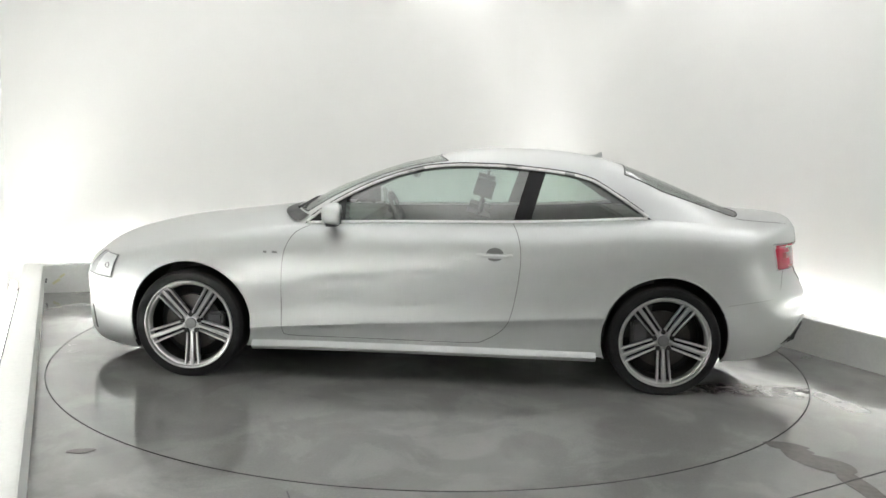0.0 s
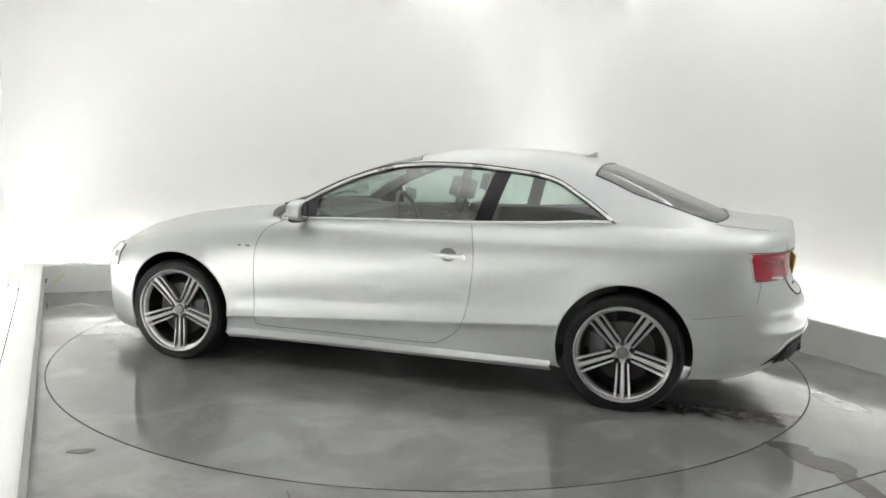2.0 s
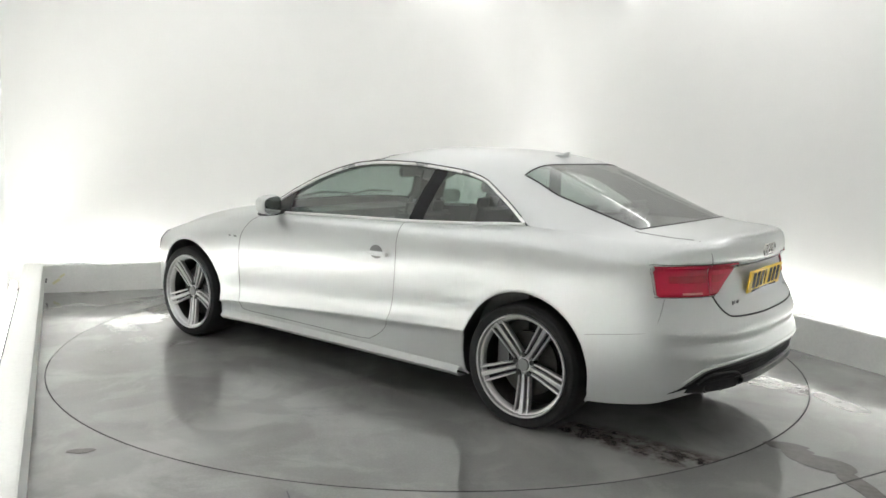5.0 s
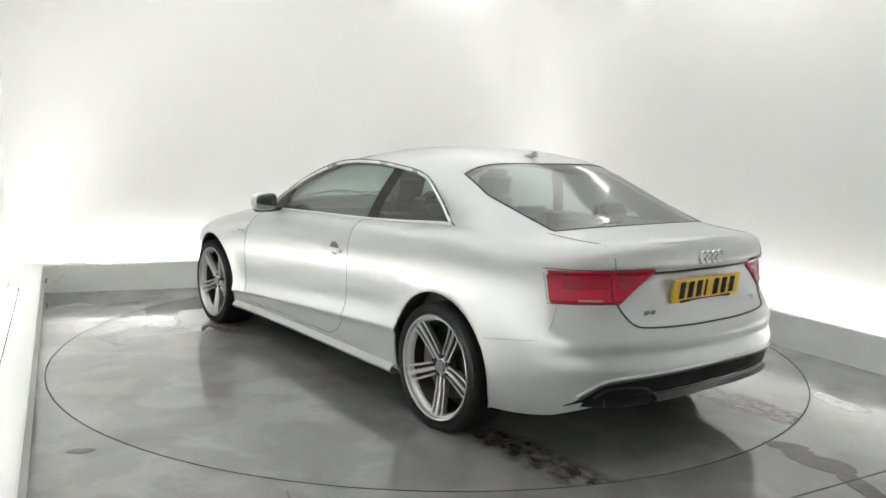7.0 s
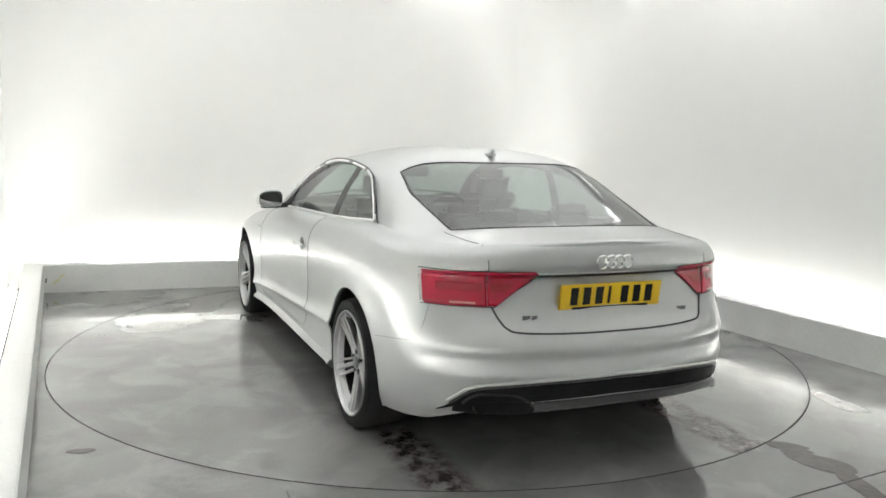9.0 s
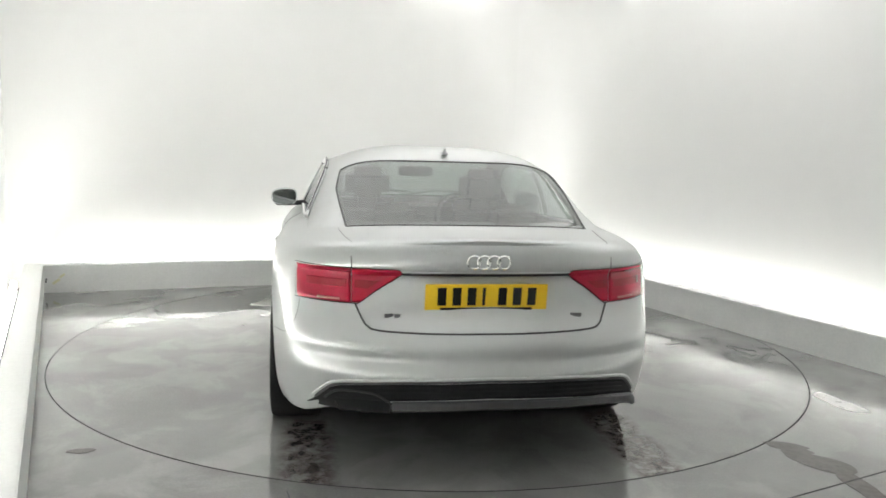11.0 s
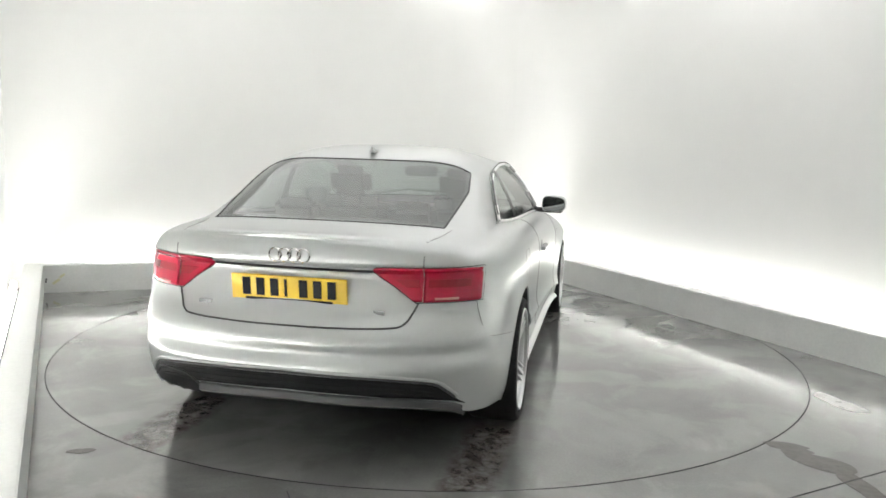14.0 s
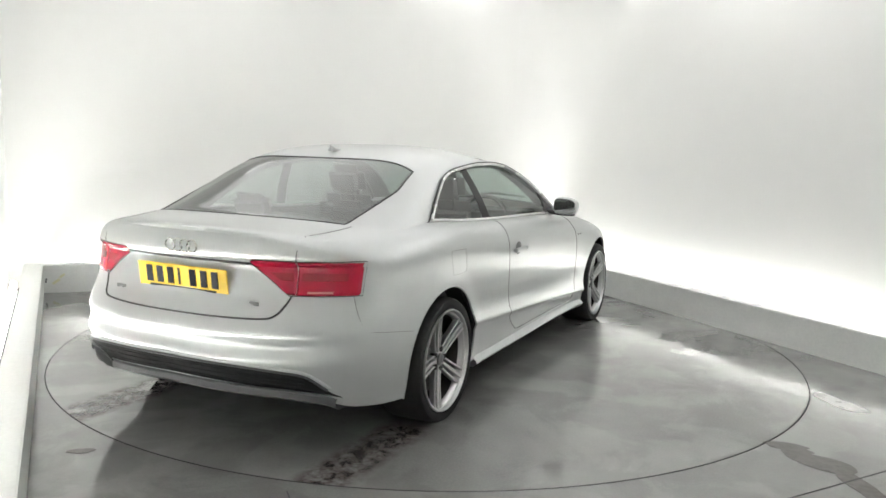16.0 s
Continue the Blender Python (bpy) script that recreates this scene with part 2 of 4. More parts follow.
def room():
    o0, o1, o2, o3 = outline(0), outline(KERB_W), outline(KERB_W + TROUGH), outline(KERB_W + TROUGH + 0.12)
    for i, nm in enumerate(("left", "back", "right")):
        bm = prism([o0[i], o0[i + 1], o1[i + 1], o1[i]], -0.01, KERB_H)
        bmesh.ops.bevel(bm, geom=[e for e in bm.edges if abs(e.verts[0].co.z - KERB_H) < 1e-4 and abs(e.verts[1].co.z - KERB_H) < 1e-4], offset=0.006, segments=2, affect="EDGES")
        setting("kerb_" + nm, bm, M_KERB, "low scuffed white board kerb hiding the cove lights", "kerb")
        p, q, p3, q3 = o2[i], o2[i + 1], o3[i], o3[i + 1]
        if i == 1:
            q, q3 = q - BACK * ROUND, q3 - BACK * ROUND
        if i == 2:
            p, p3 = p + RIGHT * ROUND, p3 + RIGHT * ROUND
        setting("wall_" + nm, prism([p, q, q3, p3], -0.02, WALL_H), M_WALL, "plain white painted studio wall, brightly lit from below", "wall")
        a, c = (o1[i] + o2[i]) / 2, (o1[i + 1] + o2[i + 1]) / 2
        d = (c - a).normalized()
        a, c = a + d * (0.24 if i == 2 else 0.35 if i == 1 else 0), c - d * (0.24 if i == 1 else 0.6 if i == 0 else 0)   # tubes stop short of the corners
        length = (c - a).length
        k, n = 0, max(1, int(length / 1.5))
        # the upper row on the left is extra, put in to brighten that side
        for k, lift in [(k, 0.10) for k in range(n)] + [(k, 0.17) for k in range(n if i == 0 else 0)]:
            p, q = a + d * (length * (k + 0.03) / n), a + d * (length * (k + 0.97) / n)
            t = tagged(new("cove_light", from_bm("cove_light", tube([(p.x, p.y, lift), (q.x, q.y, lift)], 0.02), M_TUBE)),
                       "glowing white fluorescent tube behind the kerb, cove row and added left row", "light", "cove tubes")
            for e in (p, q):
                part("holder", box(0.03, 0.03, lift - 0.024, (e.x, e.y, 0.002 + (lift - 0.024) / 2)), M_KERB, t)
    cin, cout = o2[2], o3[2]
    arc = [(cin - BACK * ROUND) * (1 - k / 12) ** 2 + cin * 2 * (k / 12) * (1 - k / 12) + (cin + RIGHT * ROUND) * (k / 12) ** 2 for k in range(13)]
    setting("wall_corner", prism(arc + [cout + RIGHT * ROUND, cout, cout - BACK * ROUND], -0.02, WALL_H), M_WALL, "smoothly rounded white corner between studio walls", "wall", True)
    nd = (o3[3] - o3[0]).normalized()
    nn = Vector((nd.y, -nd.x))
    # unseen wall closing the room; its grey sets how much light bounces back
    setting("wall_near", prism([o3[0], o3[3], o3[3] + nn * 0.12, o3[0] + nn * 0.12], -0.02, WALL_H), M_NEAR, "plain unseen studio end wall, greyed for the dimmer near side", "wall")
    big = [o3[0] + nn * 0.12, o3[1], o3[2], o3[3] + nn * 0.12]
    setting("ceiling", prism(big, WALL_H, WALL_H + 0.1), M_CEIL, "plain white studio ceiling", "ceiling")
    # floor with a round hole for the turntable
    bm = bmesh.new()
    N = 192
    ring = [bm.verts.new((math.cos(k * math.tau / N) * (RADIUS + GAP), math.sin(k * math.tau / N) * (RADIUS + GAP), 0)) for k in range(N)]
    low = [bm.verts.new((v.co.x, v.co.y, -0.05)) for v in ring]
    far = []
    for k in range(N):
        d = Vector((math.cos(k * math.tau / N), math.sin(k * math.tau / N)))
        best = 1e9
        for i in range(4):
            p, q = big[i], big[(i + 1) % 4]
            e = q - p
            den = d.x * e.y - d.y * e.x
            if abs(den) > 1e-6:
                s = (p.x * e.y - p.y * e.x) / den
                if s > 0:
                    best = min(best, s)
        far.append(bm.verts.new((d.x * best, d.y * best, 0)))
    for k in range(N):
        j = (k + 1) % N
        bm.faces.new((ring[k], ring[j], far[j], far[k]))
        bm.faces.new((ring[k], ring[j], low[j], low[k]))
    setting("floor", bm, M_FLOOR, "damp grey sealed concrete floor with stains and seams", "floor")
    setting("turntable_pit", prism([(math.cos(k * math.tau / 96) * (RADIUS + 0.1), math.sin(k * math.tau / 96) * (RADIUS + 0.1)) for k in range(96)], -0.09, -0.05), M_DARK, "dark gap below the turntable edge", "pit")
    for p, q in (((1.40, -2.50), (2.9, -1.70)), ((-0.56, -2.50), (-0.25, -3.4))):
        p, q = Vector(p), Vector(q)
        d = (q - p).normalized()
        w = Vector((-d.y, d.x)) * 0.003
        setting("floor_seam", prism([p - w, q - w, q + w, p + w], 0.0005, 0.002), M_DARK, "dark joint in the concrete floor", "floor joint")


def blot(cx, cy, rx, ry, turn, seed, z=0.0012):
    """A flat stain with an uneven edge."""
    rnd = random.Random(seed)
    ph = [rnd.uniform(0, 6.28) for _ in range(6)]
    pts = []
    for k in range(56):
        a = k * math.tau / 56
        r = 1 + sum(0.16 / (j + 1) * math.sin((j + 2) * a + ph[j]) for j in range(6))
        x, y = rx * r * math.cos(a), ry * r * math.sin(a)
        pts.append((cx + x * math.cos(turn) - y * math.sin(turn), cy + x * math.sin(turn) + y * math.cos(turn)))
    return prism(pts, 0.0002, z)


def stains():
    for k, (cx, cy, rx, ry, tn) in enumerate(((1.735, -1.885, 0.115, 0.055, -0.35), (1.795, -2.06, 0.20, 0.075, -0.95), (1.86, -2.36, 0.20, 0.06, -1.45), (-1.54, -2.14, 0.05, 0.032, 0.2))):
        tagged(new("damp_patch", from_bm("damp_patch", blot(cx, cy, rx, ry, tn, 5 + k, 0.0006 + 0.0004 * k), M_DAMP, False)), "dark damp patch on the grey floor", "stain", "floor stains")
    for k, (cx, cy, rx, ry, tn) in enumerate(((2.335, -1.19, 0.17, 0.075, -1.19),)):
        tagged(new("pale_patch", from_bm("pale_patch", blot(cx, cy, rx, ry, tn, 25 + k, 0.0007), M_PALEPATCH, False)), "pale patch on the grey floor", "stain", "floor stains")


def kerb_marks():
    p, q = Vector((-3.075, 0.30)), Vector((-1.30, -3.46))
    d = (q - p).normalized()
    w = Vector((-d.y, d.x)) * 0.004
    setting("kerb_joint", prism([p - w, q - w, q + w, p + w], KERB_H + 0.0005, KERB_H + 0.002), M_TRIMGREY, "thin dark joint along the kerb top", "kerb joint")
    for k, (along, z, sx, sz, lab) in enumerate(((0.10, 0.10, 0.07, 0.022, 1), (0.15, 0.15, 0.05, 0.018, 1), (0.02, 0.11, 0.012, 0.04, 0))):
        p = A2 + BACK * along - NB * 0.0015
        ob = tagged(new("kerb_scuff", from_bm("kerb_scuff", box(sx, 0.002, sz, bevel=0.0008), M_SCUFF if lab else M_TRIMGREY)), "small yellowish scuff on the white kerb" if lab else "small dark chip on the white kerb", "scuff")
        ob.matrix_basis = Matrix.Translation((p.x, p.y, z)) @ Matrix.Rotation(math.atan2(BACK.y, BACK.x), 4, "Z") @ Matrix.Rotation(radians(-35 if lab else 10), 4, "Y")


def lamps():
    """An unseen ceiling softbox over the turntable, and washers and fill panels along the top of the back and right
    walls.
    """
    c = Vector((0.35, -0.45))
    t = thing("ceiling_softbox", "large white glowing softbox below the ceiling", "light")
    t.matrix_basis = Matrix.Translation((c.x, c.y, WALL_H - 0.16)) @ Matrix.Rotation(math.atan2(RIGHT.y, RIGHT.x), 4, "Z")
    part("diffuser", box(6.0, 4.4, 0.02, (0, 0, -0.06)), M_SOFT, t, "glowing white cloth")
    for sx, sy, px, py in ((6.1, 0.04, 0, 2.22), (6.1, 0.04, 0, -2.22), (0.04, 4.4, 3.03, 0), (0.04, 4.4, -3.03, 0)):
        part("frame_rail", box(sx, sy, 0.16, (px, py, 0.02), 0.004), M_KERB, t)
    for p, d, size, wide in WASHERS:
        t = thing("wall_washer_and_fill", "bright white panel high beside the wall, corner lamp and added fill", "light", "wall washers")
        t.matrix_basis = Matrix.Translation((p[0], p[1], p[2])) @ Matrix.Rotation(math.atan2(d.y, d.x), 4, "Z")
        part("diffuser", box(size - 0.04, wide - 0.04, 0.02, (0, 0, -0.035)), M_WASH, t, "glowing white cloth")
        part("housing", box(size, wide, 0.05, (0, 0, 0.0), 0.006), M_KERB, t)


# two close to the corner; wider unseen ones added along both walls to even them
WASHERS = [((0.14, 2.845, 3.02), BACK, 0.80, 0.065), ((1.95, 1.89, 2.88), RIGHT, 0.80, 0.065),
           ((-0.98, 2.10, 3.08), BACK, 0.9, 0.26), ((-2.05, 1.70, 3.08), BACK, 0.5, 0.26),
           ((2.32, 0.70, 3.08), RIGHT, 1.2, 0.26), ((2.93, -0.52, 3.08), RIGHT, 1.2, 0.30), ((3.54, -1.74, 3.08), RIGHT, 1.2, 0.30)]

# ---- the car. Its frame: x forward from the rear axle, y to its left, z up ----
CX, CY = -1.409, 0.113                      # rear axle relative to the turntable's axis
AT = (CX, CY, 0)
FRONT = 2.755
AXLE_Z, ARCH_Z, ARCH_R = 0.3095, 0.322, 0.367


def curve(x, table):
    """Smooth monotone-ish interpolation through (x, value) pairs in rising order."""
    xs = [p[0] for p in table]
    ys = [p[1] for p in table]
    if x <= xs[0]:
        return ys[0]
    if x >= xs[-1]:
        return ys[-1]
    i = max(k for k in range(len(xs) - 1) if xs[k] <= x)
    h = xs[i + 1] - xs[i]

    def slope(k):
        if k == 0 or k == len(xs) - 1:
            j = min(k, len(xs) - 2) if k == 0 else k - 1
            return (ys[j + 1] - ys[j]) / (xs[j + 1] - xs[j])
        a, c = (ys[k] - ys[k - 1]) / (xs[k] - xs[k - 1]), (ys[k + 1] - ys[k]) / (xs[k + 1] - xs[k])
        return 0.0 if a * c <= 0 else 2 * a * c / (a + c)
    t = (x - xs[i]) / h
    a, c = slope(i) * h, slope(i + 1) * h
    return ys[i] * (1 + 2 * t) * (1 - t) ** 2 + a * t * (1 - t) ** 2 + ys[i + 1] * t * t * (3 - 2 * t) + c * t * t * (t - 1)


Z_TOP = [(-0.95, 0.988), (-0.80, 0.985), (-0.55, 0.975), (-0.2, 0.985), (0.10, 0.995), (0.5, 0.972), (0.9, 0.953), (1.5, 0.936), (2.09, 0.912), (2.6, 0.855), (3.0, 0.79), (3.3, 0.715), (3.62, 0.635)]
Z_BOT = [(-1.0, 0.335), (-0.84, 0.33), (-0.74, 0.275), (-0.62, 0.225), (-0.36, 0.20), (0.4, 0.20), (2.4, 0.19), (2.7, 0.17), (3.1, 0.142), (3.6, 0.16)]
HALF = [(0, 0.868), (0.03, 0.884), (0.07, 0.887), (0.12, 0.890), (0.20, 0.8965), (0.262, 0.903), (0.285, 0.913), (0.305, 0.9195), (0.34, 0.911), (0.42, 0.904), (0.55, 0.9095), (0.70, 0.914), (0.80, 0.910), (0.86, 0.900), (0.91, 0.880), (0.945, 0.857), (0.97, 0.828), (0.988, 0.795), (1.0, 0.757)]
HALF_PLAIN = [(0, 0.862), (0.05, 0.880), (0.12, 0.892), (0.22, 0.9005), (0.34, 0.906), (0.45, 0.909), (0.55, 0.911), (0.70, 0.914), (0.80, 0.910), (0.86, 0.900), (0.91, 0.880), (0.945, 0.857), (0.97, 0.828), (0.988, 0.795), (1.0, 0.757)]
HALF_NOSE = [(0, 0.880), (0.03, 0.893), (0.08, 0.900), (0.20, 0.905), (0.45, 0.910), (0.70, 0.914), (0.80, 0.910), (0.86, 0.900), (0.91, 0.880), (0.945, 0.857), (0.97, 0.828), (0.988, 0.795), (1.0, 0.757)]
X_REAR = [(0.19, -0.88), (0.27, -0.925), (0.32, -0.948), (0.40, -0.968), (0.445, -0.982), (0.462, -0.986), (0.485, -0.976), (0.525, -0.964), (0.555, -0.970), (0.568, -0.972), (0.58, -0.967), (0.61, -0.952), (0.65, -0.925), (0.69, -0.898), (0.74, -0.878), (0.80, -0.866), (0.855, -0.860), (0.872, -0.882), (0.90, -0.890), (0.945, -0.888), (0.985, -0.878), (1.0, -0.86)]
X_NOSE = [(0.16, 3.60), (0.19, 3.622), (0.28, 3.632), (0.40, 3.638), (0.52, 3.64), (0.62, 3.615), (0.70, 3.55), (0.78, 3.45)]
Z_MID = [(-0.90, 0.998), (-0.86, 1.011), (-0.78, 1.009), (-0.60, 1.018), (-0.50, 1.034), (-0.42, 1.064), (-0.23, 1.138), (0.0, 1.228), (0.17, 1.290), (0.34, 1.339), (0.5, 1.366), (0.72, 1.381), (0.95, 1.381), (1.2, 1.359), (1.4, 1.316), (1.62, 1.258), (1.985, 1.115), (2.25, 0.985), (2.34, 0.958), (2.52, 0.935), (3.06, 0.865), (3.35, 0.795), (3.50, 0.735), (3.60, 0.64)]
Z_RAIL = [(0.088, 0.997), (0.21, 1.083), (0.316, 1.149), (0.40, 1.199), (0.46, 1.221), (0.56, 1.243), (0.75, 1.263), (0.98, 1.278), (1.15, 1.279), (1.36, 1.264), (1.52, 1.228), (1.69, 1.168), (1.86, 1.085), (2.01, 0.993), (2.11, 0.912)]
BOW = [(-0.95, 0.0), (-0.75, -0.10), (-0.5, -0.20), (-0.3, -0.22), (0.0, -0.14), (0.3, -0.05), (0.7, 0.02), (1.15, 0.12), (1.6, 0.17), (2.09, 0.20), (2.6, 0.10), (3.1, 0.06), (3.6, 0.0)]
REAR_C, FRONT_C = 0.40, 2.15
NR_, MR_ = 6.0, 2.5
NF_, MF_ = 5.6, 2.6


def plan_half(theta, kind, xe, w):
    """A point of the half plan outline: rounded rear or front end."""
    if kind == "rear":
        return REAR_C - (REAR_C - xe) * max(0.0, math.cos(theta)) ** (2 / NR_), w * max(0.0, math.sin(theta)) ** (2 / MR_)
    return FRONT_C + (xe - FRONT_C) * max(0.0, math.cos(theta)) ** (2 / NF_), w * max(0.0, math.sin(theta)) ** (2 / MF_)


def even_angles(kind, xe, n):
    dense = [plan_half(math.pi / 2 * (k / 4000) ** 1.0, kind, xe, 0.9) for k in range(4001)]
    s = [0.0]
    for p, q in zip(dense, dense[1:]):
        s.append(s[-1] + math.hypot(q[0] - p[0], q[1] - p[1]))
    return [math.pi / 2 * float(np.interp(s[-1] * k / n, s, np.arange(4001))) / 4000 for k in range(n + 1)]


QS = [("rear", a) for a in even_angles("rear", -0.9, 84)]
QS += [("side", REAR_C + (FRONT_C - REAR_C) * k / 88) for k in range(1, 88)]
QS += [("front", a) for a in reversed(even_angles("front", 3.58, 90))]


X_SOFT = [(0.19, -0.90), (0.30, -0.945), (0.45, -0.970), (0.58, -0.955), (0.70, -0.908), (0.85, -0.882), (0.985, -0.868)]


def tail_end(z, s):
    """How far back the tail reaches: shaped in the middle, plain round the corners."""
    k = min(1.0, max(0.0, (0.985 - s) / 0.16))
    k = k * k * (3 - 2 * k)
    return curve(z, X_SOFT) * (1 - k) + curve(z, X_REAR) * k


def taper(x):
    return 1.0 - 0.030 * max(0.0, (0.9 - x) / 1.9) ** 2 - 0.028 * max(0.0, (x - 1.9) / 1.7) ** 2 + 0.058 * math.exp(-((x - FRONT - 0.05) / 0.55) ** 2)


def crease_v(x, zb, zt):
    return min(0.42, max(0.12, (0.432 - 0.0635 * (x - 0.417) - zb) / (zt - zb)))


def start_x(q):
    kind, a = q
    return plan_half(a, "rear", -0.9, 0.9)[0] if kind == "rear" else plan_half(a, "front", 3.58, 0.9)[0] if kind == "front" else a


def row_v(q, u):
    """v of the sheet's row u, so that one row runs along the flank's crease."""
    x0 = start_x(q)
    vc = crease_v(x0, curve(x0, Z_BOT), curve(x0, Z_TOP))
    return vc * u / 0.305 if u < 0.305 else vc + (u - 0.305) * (1 - vc) / 0.695


def half_at(x, v, zb, zt):
    """Half width at x: a crease that climbs towards the tail between the wheels, plain beyond them."""
    vc = crease_v(x, zb, zt)
    u = 0.305 * v / vc if v < vc else 0.305 + (v - vc) * 0.695 / (1 - vc)
    k = min(1.0, max(0.0, (x + 0.30) / 0.35)) * min(1.0, max(0.0, (3.05 - x) / 0.35))
    plain = curve(v, HALF_PLAIN if x < 1.5 else HALF_NOSE)
    return curve(u, HALF) * k + plain * (1 - k)


def shell(q, v, push=0.0):
    """The painted lower body: q along the outline from rear middle to nose, v from sill to belt."""
    kind, a = q
    x0 = start_x(q)
    zb, zt = curve(x0, Z_BOT), curve(x0, Z_TOP)
    z = zb + (zt - zb) * v
    w = half_at(x0, v, zb, zt)
    if kind == "rear":
        s = max(0.0, math.sin(a)) ** (2 / MR_)
        x, y = plan_half(a, "rear", tail_end(z, s), w)
    elif kind == "front":
        x, y = plan_half(a, "front", curve(z, X_NOSE), w)
    else:
        x, y = a, w
    y *= taper(x)
    if v > 0.88 and -0.6 < x0 < 2.7:         # the belt leans in as the glass does
        k = ((v - 0.88) / 0.12) ** 3 * min(1.0, (x0 + 0.6) / 0.6, (2.7 - x0) / 0.5)
        y += (0.742 - 0.45 * (zt - 1.0) - 0.755) * k
    for ax in (0.0, FRONT):                  # swelling wheel arches
        r = math.hypot(x - ax, z - ARCH_Z)
        y += 0.009 * math.exp(-((r - ARCH_R) / 0.06) ** 2) * min(1.0, y / 0.8) ** 4
    # haunch over the rear wheel
    y += 0.007 * math.exp(-((x - 0.0) / 0.55) ** 2 - ((z - 0.80) / 0.12) ** 2) * min(1.0, y / 0.8) ** 4
    return Vector((x, y + push, z))


def rear_x(y, z):
    """x of the tail at a height and distance from the middle."""
    w = curve((z - 0.25) / 0.725, HALF_PLAIN) * taper(-0.75)
    e = tail_end(z, min(1.0, abs(y) / w))
    return REAR_C - (REAR_C - e) * max(0.0, 1 - min(1.0, abs(y) / w) ** MR_) ** (1 / NR_)


def side_y(x, z):
    """Half width of the flank at x and height z (between the rounded ends)."""
    zb, zt = curve(x, Z_BOT), curve(x, Z_TOP)
    v = (z - zb) / (zt - zb)
    kind = ("side", x)
    if x < REAR_C:
        c = ((REAR_C - x) / (REAR_C - curve(z, X_SOFT))) ** NR_
        kind = ("rear", math.acos(min(1.0, math.sqrt(c))))
    elif x > FRONT_C:
        c = ((x - FRONT_C) / (curve(z, X_NOSE) - FRONT_C)) ** NF_
        kind = ("front", math.acos(min(1.0, math.sqrt(c))))
    return shell(kind, v).y


def edge(q):
    return shell(q, 1.0)


def rail(q):
    e = edge(q)
    if 0.085 < e.x < 2.11:
        z = max(e.z, curve(e.x, Z_RAIL))
        return Vector((e.x, min(e.y - 0.002, 0.742 - 0.45 * (z - 1.0)), z))
    return e


def crown(q, u):
    """From rail (u = 0) to the middle line (u = 1)."""
    r = rail(q)
    xm = r.x + curve(r.x, BOW)
    k = min(1.0, r.y / 0.7)
    xm = r.x + (xm - r.x) * k
    zm = max(curve(xm, Z_MID), r.z)
    y = r.y * (1 - u)
    f = 1 - max(0.0, 1 - u) ** curve(r.x, POWER)
    return Vector((r.x + (xm - r.x) * f, y, r.z + (zm - r.z) * f))


POWER = [(-0.8, 2.4), (-0.36, 3.8), (0.0, 5.5), (0.23, 6.5), (0.5, 4.5), (0.8, 3.2), (1.5, 3.4), (2.1, 2.8), (2.8, 2.3)]
U_GLASS = [(-0.6, 0.23), (-0.3, 0.23), (0.0, 0.20), (0.3, 0.165), (0.8, 0.14), (1.5, 0.155), (2.1, 0.14)]


def crown_us(x):
    g = curve(x, U_GLASS)
    return [g * k / 6 for k in range(6)] + [g + (1 - g) * k / 14 for k in range(15)]


def both(rows, bm=None, keep=None):
    """A sheet and its mirror image."""
    bm = grid(rows, bm, keep)
    return grid([[(p[0], -p[1], p[2]) for p in row] for row in rows], bm, keep)


def weld(bm):
    bmesh.ops.remove_doubles(bm, verts=bm.verts, dist=0.0008)
    return bm


def mirrored(points):
    return [(p[0], -p[1], p[2]) for p in points]


